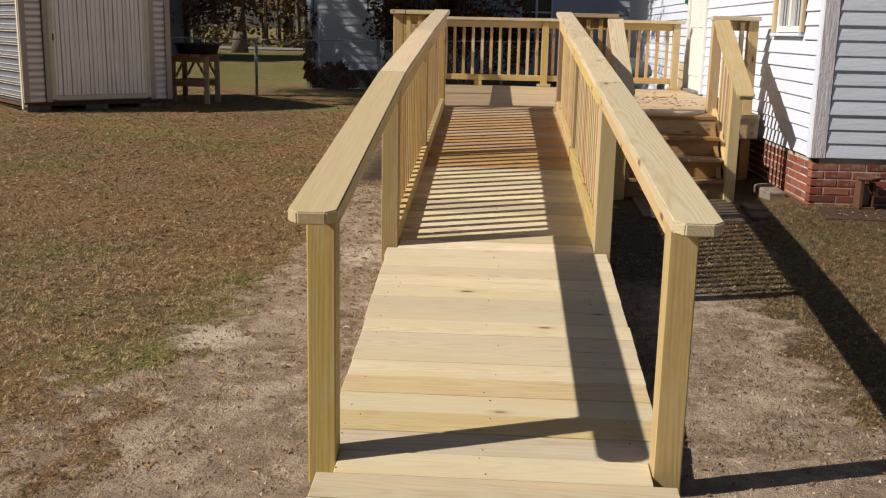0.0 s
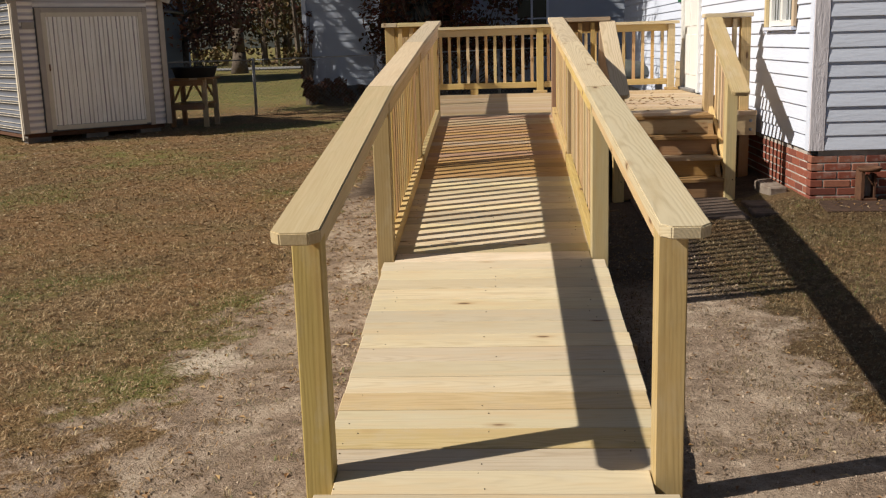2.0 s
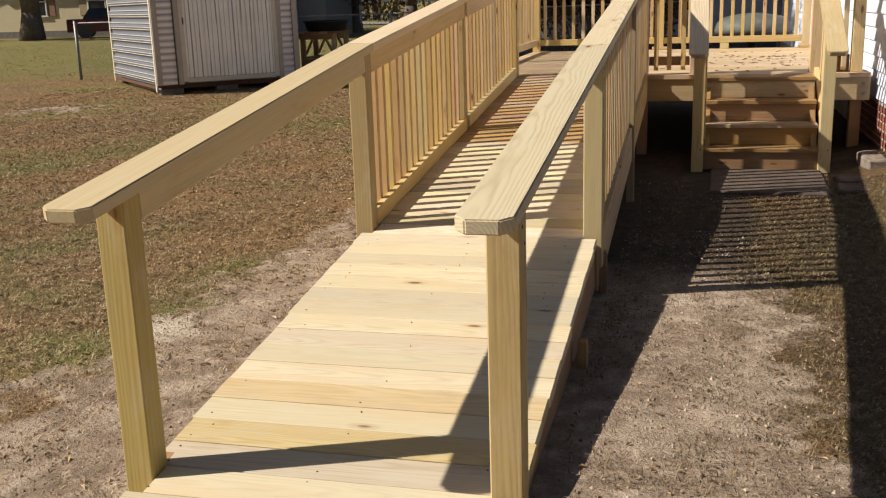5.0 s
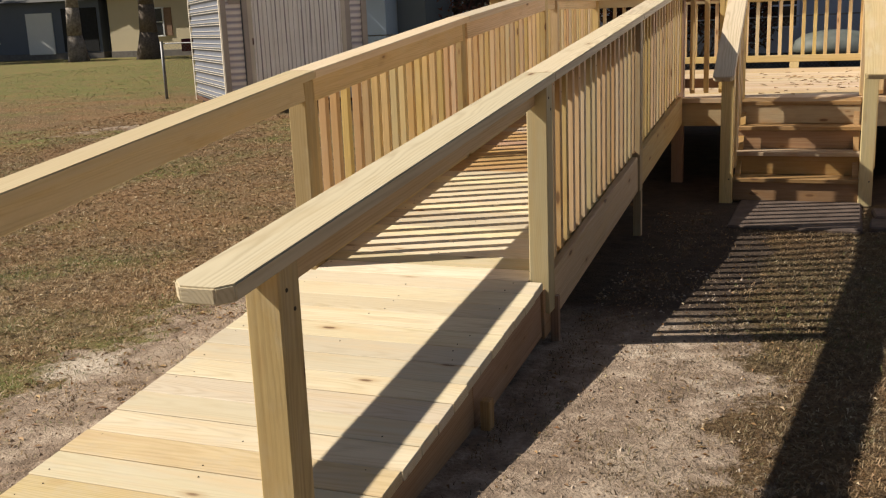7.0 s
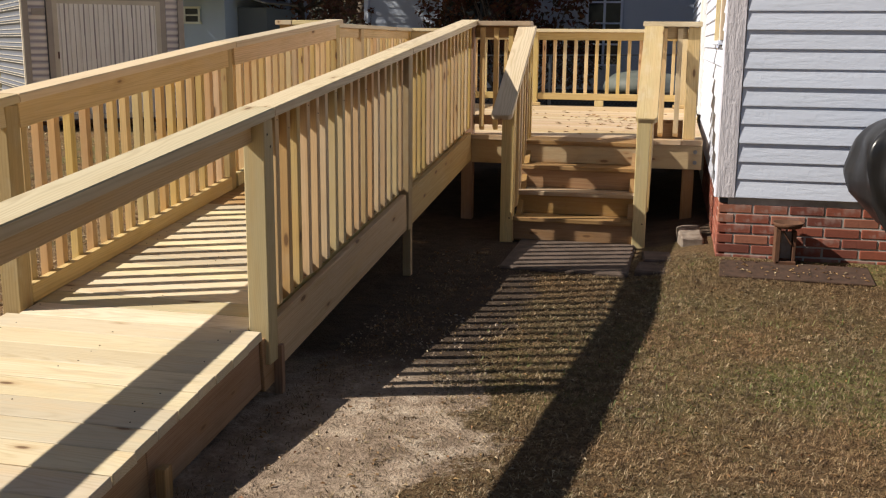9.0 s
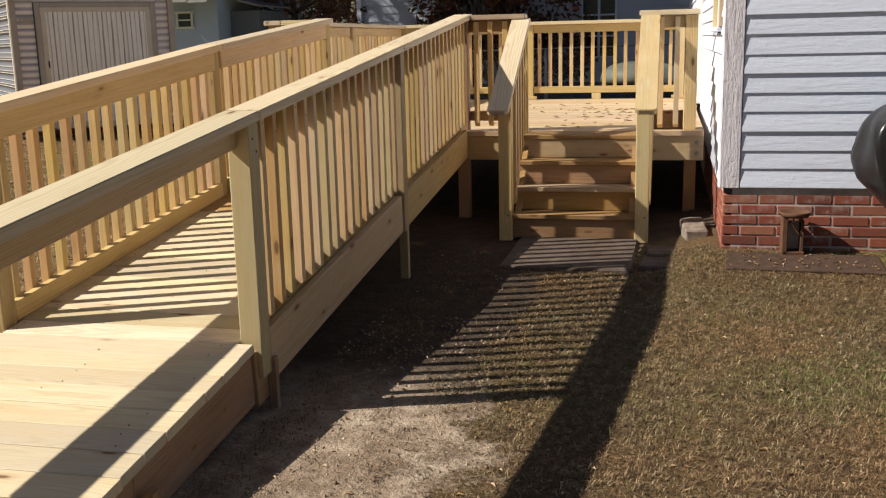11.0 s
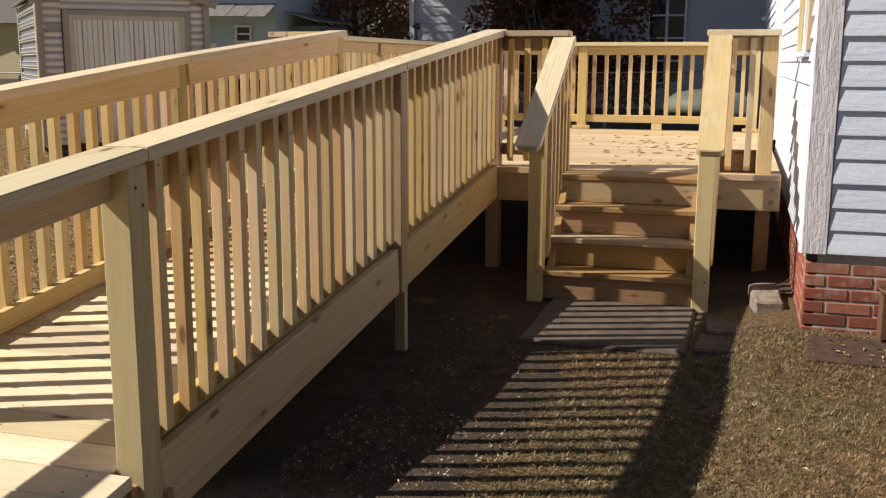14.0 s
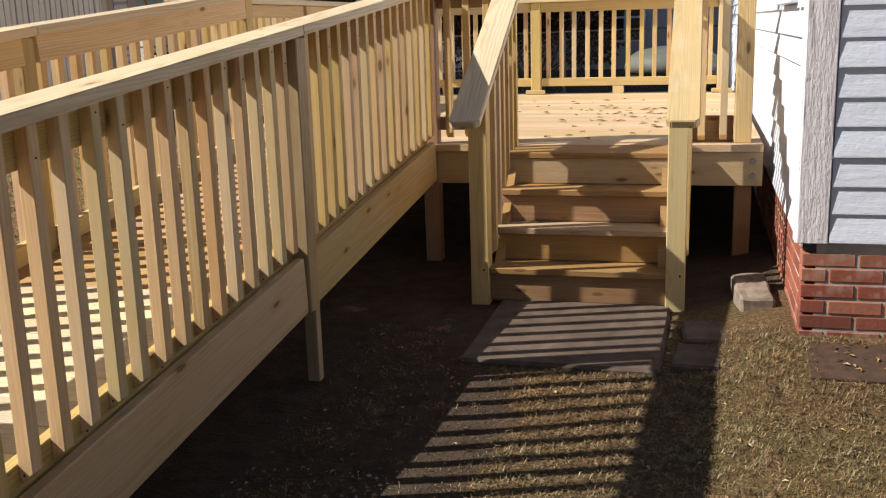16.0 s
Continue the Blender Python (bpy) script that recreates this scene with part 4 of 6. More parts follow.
rng = random.Random(12)
rows = int((roof_h - SIDE0) / LAP)
for i in range(rows):
    z = SIDE0 + i * LAP + (rng.uniform(-0.005, 0.005) if i else 0)
    off = 0.004
    x0 = HX + 0.122
    xs = [x0, x0 + rng.uniform(2.2, 3.4), HX + 9.0]
    for a, b in zip(xs, xs[1:]):
        lap_board(house_f, (a, HY + 0.028), (b - 0.002, HY + 0.028), z, WHITE, t0=0.014 if i % 3 else 0.018)
    spans = [(HY + 0.10, WY)]
    for c0, c1, zz0, zz1 in ((W0 - 0.1, W1 + 0.1, WZ - 0.05, 2.65), (DY0 - 0.11, DY1 + 0.11, 0, 2.86)):
        nxt = []
        for s0, s1 in spans:
            if zz0 < z + LAP * 0.6 and z < zz1 and s0 < c0 < s1:
                nxt += [(s0, c0), (c1, s1)]
            else:
                nxt.append((s0, s1))
        spans = nxt
    for s0, s1 in spans:
        if s0 == DY1 + 0.11 and z < 1.0:
            lap_board(house_l, (HX + 0.028, s0 + 0.55), (HX + 0.028, s0 + 0.002), z, PINE)
            s0 += 0.552
        lap_board(house_l, (HX + 0.028, s1), (HX + 0.028, s0), z, WHITE)
# corner boards
board("corner_board", house_f, (HX + 0.059, HY + 0.02, SIDE0 - 0.005), (HX + 0.059, HY + 0.02, roof_h), 0.116, 0.02, TRIM, (0, -1, 0), "peeling lavender-grey corner board")
board("corner_board", house_l, (HX + 0.008, HY + 0.062, SIDE0 - 0.005), (HX + 0.008, HY + 0.062, roof_h), 0.085, 0.026, WHITE, (-1, 0, 0), "white corner board")
# dark strip in the gap under the front siding, paints the overhang's shade
board("drip_board", house_f, (HX + 0.03, HY + 0.05, SIDE0 - 0.02), (HX + 9.0, HY + 0.05, SIDE0 - 0.02), 0.03, 0.04, DARKBASE)

# side window
win = thing("window_1", HX, W0, WZ, "white sash window in a yellow pine frame", "window", kind="structure")
for a, b in (((HX + 0.005, W0 - 0.03, WZ), (HX + 0.005, W0 - 0.03, 2.58)), ((HX + 0.005, W1 + 0.03, WZ), (HX + 0.005, W1 + 0.03, 2.58))):
    board("window_frame", win, a, b, 0.055, 0.03, CAPPLAIN, (-1, 0, 0))
board("window_frame", win, (HX + 0.005, W0 - 0.07, 2.60), (HX + 0.005, W1 + 0.07, 2.60), 0.05, 0.075, PINE)
board("window_sill", win, (HX, W0 - 0.05, WZ - 0.016), (HX, W1 + 0.05, WZ - 0.016), 0.045, 0.028, WHITE)
for a, b in (((HX + 0.04, W0 + 0.03, WZ), (HX + 0.04, W0 + 0.03, 2.55)), ((HX + 0.04, W1 - 0.03, WZ), (HX + 0.04, W1 - 0.03, 2.55)), ((HX + 0.035, (W0 + W1) / 2, WZ + 0.05), (HX + 0.035, (W0 + W1) / 2, 2.5))):
    board("sash", win, a, b, 0.06, 0.04, WHITEPAINT, (-1, 0, 0), "white sash bar")
for zz in (WZ + 0.03, 2.0, 2.52):
    board("sash", win, (HX + 0.042, W0 + 0.06, zz), (HX + 0.042, W1 - 0.06, zz), 0.036, 0.05, WHITEPAINT, (0, 0, 1), "white sash bar")
part("pane", box_bm(0.006, W1 - W0, 1.08, 0, (HX + 0.06, (W0 + W1) / 2, WZ + 0.54)), BLIND, win, m=Matrix.Identity(4))
for i in range(9):
    yy = W0 + 0.08 + i * 0.08
    part("curtain_fold", tube(bmesh.new(), (HX + 0.052, yy, WZ + 0.05), (HX + 0.052, yy + 0.004, 2.5), 0.004, 0.004, 6), COVERGREY, win, m=Matrix.Identity(4))

# door of the house
door = thing("door_1", HX, DY0, DZ, "white panelled house door in a white frame", "door", kind="structure")
part("door_leaf", box_bm(0.045, DY1 - DY0 - 0.01, 2.0, 0.003, (HX + 0.03, (DY0 + DY1) / 2, DZ + 1.02)), DOORWHITE, door, m=Matrix.Identity(4))
for yy in (DY0 + 0.27, DY1 - 0.27):
    for zz, hh in ((DZ + 0.45, 0.5), (DZ + 1.0, 0.4), (DZ + 1.6, 0.6)):
        part("door_panel", box_bm(0.012, 0.30, hh, 0.005, (HX + 0.004, yy, zz)), DOORWHITE, door, m=Matrix.Identity(4))
for yy in (DY0 - 0.055, DY1 + 0.055):
    board("door_frame", door, (HX, yy, DZ), (HX, yy, DZ + 2.14), 0.1, 0.045, DOORWHITE, (-1, 0, 0))
board("door_frame", door, (HX, DY0 - 0.1, DZ + 2.19), (HX, DY1 + 0.1, DZ + 2.19), 0.045, 0.1, DOORWHITE)
board("threshold", door, (HX - 0.02, DY0, DZ + 0.018), (HX - 0.02, DY1, DZ + 0.018), 0.1, 0.03, GALV)
# small green plate on the siding beside the door
plate = thing("green_plate", HX - 0.02, 14.75, 2.0, "small green notice plate with pale bars on the siding", "sign")
part("panel", box_bm(0.006, 0.22, 0.3, 0.002, (HX - 0.006, 14.72, 2.0)), GREENSIGN, plate, m=Matrix.Identity(4))
for i in range(4):
    part("writing_bar", box_bm(0.002, 0.15, 0.02, 0, (HX - 0.011, 14.72, 2.1 - i * 0.06)), WHITEPAINT, plate, "pale bar of writing", Matrix.Identity(4))

# roof, out of sight above
roof = thing("roof", HX, HY, roof_h, "grey shingled gable roof of the white house", "roof", kind="structure")
bm = bmesh.new()
for sx0, sz0, sx1, sz1 in ((HX - 0.2, roof_h - 0.02, HX + 4.6, roof_h + 1.8), (HX + 9.4, roof_h - 0.02, HX + 4.6, roof_h + 1.8)):
    q = [bm.verts.new(p) for p in ((sx0, HY - 0.15, sz0), (sx1, HY - 0.15, sz1), (sx1, WY + 0.3, sz1), (sx0, WY + 0.3, sz0))]
    q2 = [bm.verts.new(v.co + Vector((0, 0, 0.12))) for v in q]
    for k in range(4):
        bm.faces.new((q[k], q[(k + 1) % 4], q2[(k + 1) % 4], q2[k]))
    bm.faces.new(q2)
    bm.faces.new(q[::-1])
bmesh.ops.recalc_face_normals(bm, faces=bm.faces[:])
part("shingles", bm, SHINGLE, roof, m=Matrix.Identity(4))
bm = bmesh.new()
for yy in (HY + 0.1, WY - 0.02):
    a, b, c = [bm.verts.new(p) for p in ((HX + 0.02, yy, roof_h - 0.03), (HX + 9.2, yy, roof_h - 0.03), (HX + 4.6, yy, roof_h + 1.75))]
    f = bm.faces.new((a, b, c))
part("gable", bm, WHITE, roof, m=Matrix.Identity(4))
wall_far = thing("wall_house_far", HX + 9.1, HY, 0, "plain white walls closing the house", "wall", kind="structure")
part("core", box_bm(0.1, WY - HY - 0.2, roof_h - 0.04, 0, (HX + 9.05, (WY + HY) / 2 + 0.1, roof_h / 2)), WHITE, wall_far, m=Matrix.Identity(4))
part("core", box_bm(8.8, 0.1, roof_h - 0.04, 0, (HX + 4.55, WY - 0.06, roof_h / 2)), WHITE, wall_far, m=Matrix.Identity(4))

# ---- shed ----
SHA, SHB = Vector((-6.79, 15.69, 0)), Vector((-5.06, 17.30, 0))
sm, SW = frame_of(SHA, SHB, (0, 0, 1))
sm.translation = SHA
SD, SZ0, SZ1, SPK = 3.3, 0.23, 2.25, 2.70
shed = thing("garden_shed", 0, 0, 0, "small ribbed metal garden shed with a beige double-ribbed door", "shed", m=sm)


def ribbed(w, h, pitch, depth, across=True):
    """A ribbed sheet, w wide and h high, in the xz plane, facing -y; ribs run along x, or along z."""
    bm = bmesh.new()
    span = h if across else w
    pts, t = [], 0.0
    while t < span - 1e-4:
        for dt, d in (tuple((q / 8, depth * (0.5 - 0.5 * math.cos(math.tau * q / 8))) for q in range(8)) if across else ((0.0, depth), (0.1, 0.0), (0.2, 0.0), (0.3, depth))):
            if t + dt * pitch < span:
                pts.append((t + dt * pitch, d))
        t += pitch
    pts.append((span, 0.0))
    rows_ = []
    for s, d in pts:
        rows_.append([bm.verts.new((0, -d, s)), bm.verts.new((w, -d, s))] if across else [bm.verts.new((s, -d, 0)), bm.verts.new((s, -d, h))])
    for p, q in zip(rows_, rows_[1:]):
        bm.faces.new((p[0], p[1], q[1], q[0]) if across else (p[0], q[0], q[1], p[1]))
    return bm


def shed_part(name, bm, mat, x, y_, z, label="", rz=0, parent=None):
    return part(name, bm, mat, parent or shed, label, sm @ pose(x, y_, z, 0, 0, rz))


DX0, DX1, DTOP = 0.42, SW - 0.36, 2.03
shed_part("body", box_bm(SW - 0.06, SD - 0.06, SZ1 - SZ0 - 0.01, 0, (SW / 2, SD / 2, (SZ1 - SZ0) / 2)), SHEDSIDE, 0, 0, SZ0)
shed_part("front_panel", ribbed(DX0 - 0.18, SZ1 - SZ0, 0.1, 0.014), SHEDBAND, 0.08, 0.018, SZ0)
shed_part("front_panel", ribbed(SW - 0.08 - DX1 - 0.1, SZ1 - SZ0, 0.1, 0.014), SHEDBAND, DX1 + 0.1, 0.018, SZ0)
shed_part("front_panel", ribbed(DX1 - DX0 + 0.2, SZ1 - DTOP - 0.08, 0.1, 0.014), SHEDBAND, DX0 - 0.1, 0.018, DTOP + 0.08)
shed_part("side_panel", ribbed(SD - 0.1, SZ1 - SZ0, 0.2, 0.03), SHEDSIDE, 0.018, SD - 0.05, SZ0, "grey ribbed metal side", -90)
shed_part("side_panel", ribbed(SD - 0.1, SZ1 - SZ0, 0.2, 0.03), SHEDSIDE, SW - 0.018, 0.05, SZ0, "grey ribbed metal side", 90)
shed_part("floor_frame", box_bm(SW - 0.16, SD - 0.16, 0.06, 0.004, (SW / 2, SD / 2, 0)), RUST, 0, 0, SZ0 - 0.035, "dark red-brown floor frame")
sdoor = shed_part("door", ribbed(DX1 - DX0 - 0.12, DTOP - SZ0 - 0.16, 0.14, 0.016, False), SHEDDOOR, DX0 + 0.06, -0.012, SZ0 + 0.1, "beige metal door with upright ribs")
for a, b in (((DX0 + 0.03, -0.02, SZ0 + 0.04), (DX0 + 0.03, -0.02, DTOP)), ((DX1 - 0.03, -0.02, SZ0 + 0.04), (DX1 - 0.03, -0.02, DTOP))):
    board("door_edge", sdoor, sm @ Vector(a), sm @ Vector(b), 0.07, 0.02, CREAMTRIM, sm.to_3x3() @ Vector((0, -1, 0)))
for zz in (SZ0 + 0.06, DTOP - 0.03):
    board("door_edge", sdoor, sm @ Vector((DX0 + 0.066, -0.02, zz)), sm @ Vector((DX1 - 0.066, -0.02, zz)), 0.02, 0.07, CREAMTRIM)
for x in (DX0 - 0.045, DX1 + 0.045):
    board("door_trim", shed, sm @ Vector((x, -0.02, SZ0)), sm @ Vector((x, -0.02, DTOP + 0.07)), 0.08, 0.03, SHEDTRIM, sm.to_3x3() @ Vector((0, -1, 0)))
board("door_trim", shed, sm @ Vector((DX0, -0.021, DTOP + 0.035)), sm @ Vector((DX1, -0.021, DTOP + 0.035)), 0.03, 0.07, SHEDTRIM)
# corner trims: taupe on the shaded front, cream on the sunlit side, light painted in
board("corner_trim", shed, sm @ Vector((0.035, -0.018, SZ0)), sm @ Vector((0.035, -0.018, SZ1)), 0.09, 0.03, SHEDTRIM, sm.to_3x3() @ Vector((0, -1, 0)))
board("corner_trim", shed, sm @ Vector((SW - 0.035, -0.018, SZ0)), sm @ Vector((SW - 0.035, -0.018, SZ1)), 0.09, 0.03, SHEDTRIM, sm.to_3x3() @ Vector((0, -1, 0)))
board("corner_trim", shed, sm @ Vector((-0.012, 0.03, SZ0 - 0.1)), sm @ Vector((-0.012, 0.03, SZ1)), 0.06, 0.02, CREAMTRIM, sm.to_3x3() @ Vector((-1, 0, 0)), "corner trim with its sunlight painted in as cream")
board("corner_trim", shed, sm @ Vector((-0.012, SD - 0.03, SZ0 - 0.1)), sm @ Vector((-0.012, SD - 0.03, SZ1)), 0.06, 0.02, CREAMTRIM, sm.to_3x3() @ Vector((-1, 0, 0)), "corner trim with its sunlight painted in as cream")
board("bottom_trim", shed, sm @ Vector((-0.012, 0.07, SZ0 - 0.03)), sm @ Vector((-0.012, SD - 0.07, SZ0 - 0.03)), 0.016, 0.05, RUST)
shed_part("door_handle", tube(bmesh.new(), (0, 0, -0.05), (0, 0, 0.05), 0.012, 0.012, 8), RUST, DX0 + 0.05, -0.045, 1.21, "dark door handle", 0, sdoor)
# gable and roof
bm = bmesh.new()
n_ = 9
for i in range(n_):
    z0, z1 = SZ1 + (SPK - SZ1) * i / n_, SZ1 + (SPK - SZ1) * (i + 1) / n_
    f0, f1 = i / n_, (i + 1) / n_
    yo = -0.018 if i % 2 else 0.0
    q = [bm.verts.new((SW / 2 * f0, yo, z0)), bm.verts.new((SW - SW / 2 * f0, yo, z0)), bm.verts.new((SW - SW / 2 * f1, yo - 0.01, z1 + 0.001)), bm.verts.new((SW / 2 * f1, yo - 0.01, z1 + 0.001))]
    bm.faces.new(q)
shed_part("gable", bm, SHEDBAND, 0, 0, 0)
for sx, ex in ((-0.1, SW / 2), (SW + 0.1, SW / 2)):
    z0 = SZ1 + 0.02 - 0.1 * (SPK - SZ1) / (SW / 2)
    a, b = sm @ Vector((sx, 0, z0)), sm @ Vector((ex, 0, SPK + 0.03))
    mm, l = frame_of(a, b, (0, 0, 1))
    mid = sm.to_3x3() @ Vector((0, SD / 2, 0))
    mm.translation = (a + b) / 2 + mid + Vector((0, 0, 0.03))
    part("roof_sheet", box_bm(l, SD + 0.24, 0.03, 0.004), TINROOF, shed, "pale metal roof sheet", mm)
    board("eave_trim", shed, a + sm.to_3x3() @ Vector((0, -0.13, -0.03)), b + sm.to_3x3() @ Vector((0, -0.13, -0.03)), 0.02, 0.12, SHEDTRIM)
for x, y_ in ((0.25, 0.2), (1.15, 0.2), (2.05, 0.2), (0.25, 3.0), (2.05, 3.0)):
    p = sm @ Vector((x, y_, 0))
    shed_part("pier_block", box_bm(0.36, 0.19, 0.2, 0.006), CONCRETE, x, y_, gz(p.x, p.y) + 0.0)
# thin cream strips added to paint the sunlit edges of the side ribs
for i in range(10):
    for dz in (0.06, 0.095, 0.16):
        zz = SZ0 + 0.2 * i + dz
        if zz < SZ1 - 0.02:
            board("side_rib", shed, sm @ Vector((-0.016, 0.06, zz)), sm @ Vector((-0.016, SD - 0.06, zz)), 0.01, 0.009, CREAMTRIM)
bm = box_bm(0.18, 0.03, 0.1, 0.004)
shed_part("wall_vent", bm, SHEDTRIM, 0.22, -0.005, 1.84, "small louvred metal vent")

# ---- work table and tub beside the shed ----
tz = gz(-4.9, 18.2)
table = thing("work_table", -4.92, 18.2, tz, "rough brown wooden work table with a lower shelf", "table", m=pose(-4.92, 18.2, tz, 0, 0, -6))
TM = WORLD[table]
for x in (-0.30, 0.30):
    for y_ in (-0.24, 0.24):
        board("leg", table, TM @ Vector((x, y_, 0)), TM @ Vector((x, y_, 0.80)), 0.085, 0.05, TABLEWOOD, (0, 1, 0))
for y_ in (-0.24, 0.24):
    board("apron", table, TM @ Vector((-0.3, y_ - 0.04, 0.75)), TM @ Vector((0.3, y_ - 0.04, 0.75)), 0.03, 0.09, TABLEWOOD)
    board("shelf_rail", table, TM @ Vector((-0.3, y_ - 0.04, 0.34)), TM @ Vector((0.3, y_ - 0.04, 0.34)), 0.03, 0.09, TABLEWOOD)
    for sx in (-1, 1):
        board("brace", table, TM @ Vector((sx * 0.27, y_ + 0.035, 0.45)), TM @ Vector((sx * 0.10, y_ + 0.035, 0.76)), 0.03, 0.06, TABLEWOOD, (0, 1, 0))
for i in range(5):
    board("top_plank", table, TM @ Vector((-0.30 + i * 0.15, -0.34, 0.82)), TM @ Vector((-0.30 + i * 0.15, 0.34, 0.82)), 0.14, 0.035, TABLEWOOD)
for i in range(4):
    board("shelf_plank", table, TM @ Vector((-0.22 + i * 0.145, -0.28, 0.40)), TM @ Vector((-0.22 + i * 0.145, 0.28, 0.40)), 0.135, 0.025, TABLEWOOD)


def lathe(profile, seg=28):
    bm = bmesh.new()
    rings = [[bm.verts.new((r * math.cos(k * math.tau / seg), r * math.sin(k * math.tau / seg), z)) for k in range(seg)] for r, z in profile]
    for p, q in zip(rings, rings[1:]):
        for k in range(seg):
            bm.faces.new((p[k], p[(k + 1) % seg], q[(k + 1) % seg], q[k]))
    bm.faces.new(rings[0][::-1])
    bm.faces.new(rings[-1])
    bmesh.ops.recalc_face_normals(bm, faces=bm.faces[:])
    return bm


tub = part("tub", lathe([(0.33, 0), (0.38, 0.15), (0.41, 0.16), (0.41, 0.18), (0.37, 0.18), (0.31, 0.02)]), BLACKRUBBER, None, m=TM @ pose(0.05, 0.0, 0.838, 0, 0, 0), smooth=True)
tagged(tub, "wide shallow black rubber tub on the wooden work table", "tub")

# ---- chain link fence ----
fence = thing("chain_link_fence", -4.6, 20.5, 0, "grey galvanised chain link fence with thin steel posts", "fence")
FPTS = [Vector((-10.25, 18.82, 0)), Vector((-4.42, 20.55, 0)), Vector((2.8, 20.6, 0))]
FH = 1.08
for a, b in zip(FPTS, FPTS[1:]):
    n = max(1, round((b - a).length / 2.6))
    for i in range(n + (1 if b is FPTS[-1] else 0)):
        p = a.lerp(b, i / n)
        z = gz(p.x, p.y)
        part("post", tube(bmesh.new(), (p.x, p.y, z - 0.1), (p.x, p.y, z + FH + 0.04), 0.03, 0.03, 10), GALV, fence, m=Matrix.Identity(4), smooth=True)
    za, zb = gz(a.x, a.y), gz(b.x, b.y)
    part("top_tube", tube(bmesh.new(), (a.x, a.y, za + FH), (b.x, b.y, zb + FH), 0.012, 0.012, 8), GALV, fence, m=Matrix.Identity(4), smooth=True)
    bm = bmesh.new()
    l = (b - a).length
    step = 0.075
    d = (b - a).normalized()
    off = Vector((d.y, -d.x, 0)) * 0.028
    cnt = int(l / step)
    for i in range(-int(FH / step), cnt):
        for sgn in (1, -1):
            s0, s1 = i * step, i * step + FH
            u0, u1 = max(0, s0), min(l, s1)
            if u1 <= u0:
                continue
            h0, h1 = (u0 - s0), (u1 - s0)
            if sgn < 0:
                h0, h1 = FH - h0, FH - h1
            p0, p1 = a + d * u0 + off, a + d * u1 + off
            tube(bm, (p0.x, p0.y, za + 0.03 + h0), (p1.x, p1.y, za + 0.03 + h1), 0.0018, 0.0018, 3)
    part("wire_mesh", bm, GALV, fence, m=Matrix.Identity(4))

# ---- by the front wall ----
plate2 = part("metal_sheet", box_bm(0.86, 0.34, 0.012, 0.003), DIRTY, None, m=pose(3.30, 8.58, gz(3.4, 8.6) + 0.003, 4.5, 0, -2))
tagged(plate2, "rusty brown metal sheet lying on the grass by the brick base", "metal sheet")
vent = thing("foundation_vent", 3.31, HY - 0.05, 0.14, "old rusty metal flue box standing against the brick base", "vent")
part("upright", box_bm(0.03, 0.13, 0.23, 0.003, (3.21, HY - 0.065, 0.255)), RUST, vent, m=Matrix.Identity(4))
part("panel", box_bm(0.07, 0.012, 0.17, 0.003, (3.262, HY - 0.055, 0.245)), RUSTPALE, vent, "faded sheet metal panel", Matrix.Identity(4))
part("upright", box_bm(0.02, 0.1, 0.2, 0.003, (3.308, HY - 0.06, 0.24)), RUST, vent, m=Matrix.Identity(4))
part("base", box_bm(0.12, 0.12, 0.03, 0.003, (3.262, HY - 0.07, 0.14)), RUST, vent, m=Matrix.Identity(4))
part("hood", lathe([(0.01, 0.0), (0.075, 0.004), (0.092, 0.035), (0.086, 0.035), (0.07, 0.012), (0.01, 0.01)]), RUST, vent, "shallow rusty dish on top", m=Matrix.Translation((3.265, HY - 0.098, 0.358)), smooth=True)
part("rod", tube(bmesh.new(), (3.235, HY - 0.12, 0.34), (3.29, HY - 0.11, 0.26), 0.007, 0.007, 6), RUST, vent, m=Matrix.Identity(4))


def grill():
    g = thing("covered_grill", 3.98, 8.35, gz(4, 8.35), "barbecue grill under a black vinyl cover on the lawn", "grill")
    z0 = gz(4, 8.35)
    bm = bmesh.new()
    seg, rings = 84, []
    for j in range(24):
        f = j / 23
        z = 0.46 + 0.62 * f
        half_x, half_y = 0.40 + 0.06 * math.sin(f * 2.6), 0.24 + 0.05 * math.sin(f * 2.8)
        if f > 0.72:
            k = (f - 0.72) / 0.28
            half_x *= math.sqrt(max(0.02, 1 - 0.75 * k * k))
            half_y *= math.sqrt(max(0.02, 1 - 0.93 * k * k))
        if f < 0.25:
            half_x *= 0.80 + 0.8 * f
        ring = []
        for i in range(seg):
            a = math.tau * i / seg
            c, s = math.cos(a), math.sin(a)
            e = 0.55
            fold = 1 + 0.14 * noise.noise(Vector((c * 2.6, s * 2.6, f * 2.4))) + 0.045 * noise.noise(Vector((c * 7, s * 7, f * 3 + 4))) + 0.02 * math.sin(a * 17 + 3 * f) * (1 - f)
            ring.append(bm.verts.new((half_x * math.copysign(abs(c) ** e, c) * fold, half_y * math.copysign(abs(s) ** e, s) * fold, z + 0.02 * math.sin(a * 5) * (1 - f))))
        rings.append(ring)
    for p, q in zip(rings, rings[1:]):
        for k in range(seg):
            bm.faces.new((p[k], p[(k + 1) % seg], q[(k + 1) % seg], q[k]))
    bm.faces.new(rings[-1])
    part("cover", bm, BLACKVINYL, g, m=pose(4.01, 8.35, z0 - 0.09, 0, 0, 4), smooth=True)
    for x in (3.82, 4.30):
        for y_ in (8.2, 8.5):
            part("leg", tube(bmesh.new(), (x, y_, z0 - 0.01), (x, y_, z0 + 0.55), 0.014, 0.014, 8), BLACKRUBBER, g, m=Matrix.Identity(4))


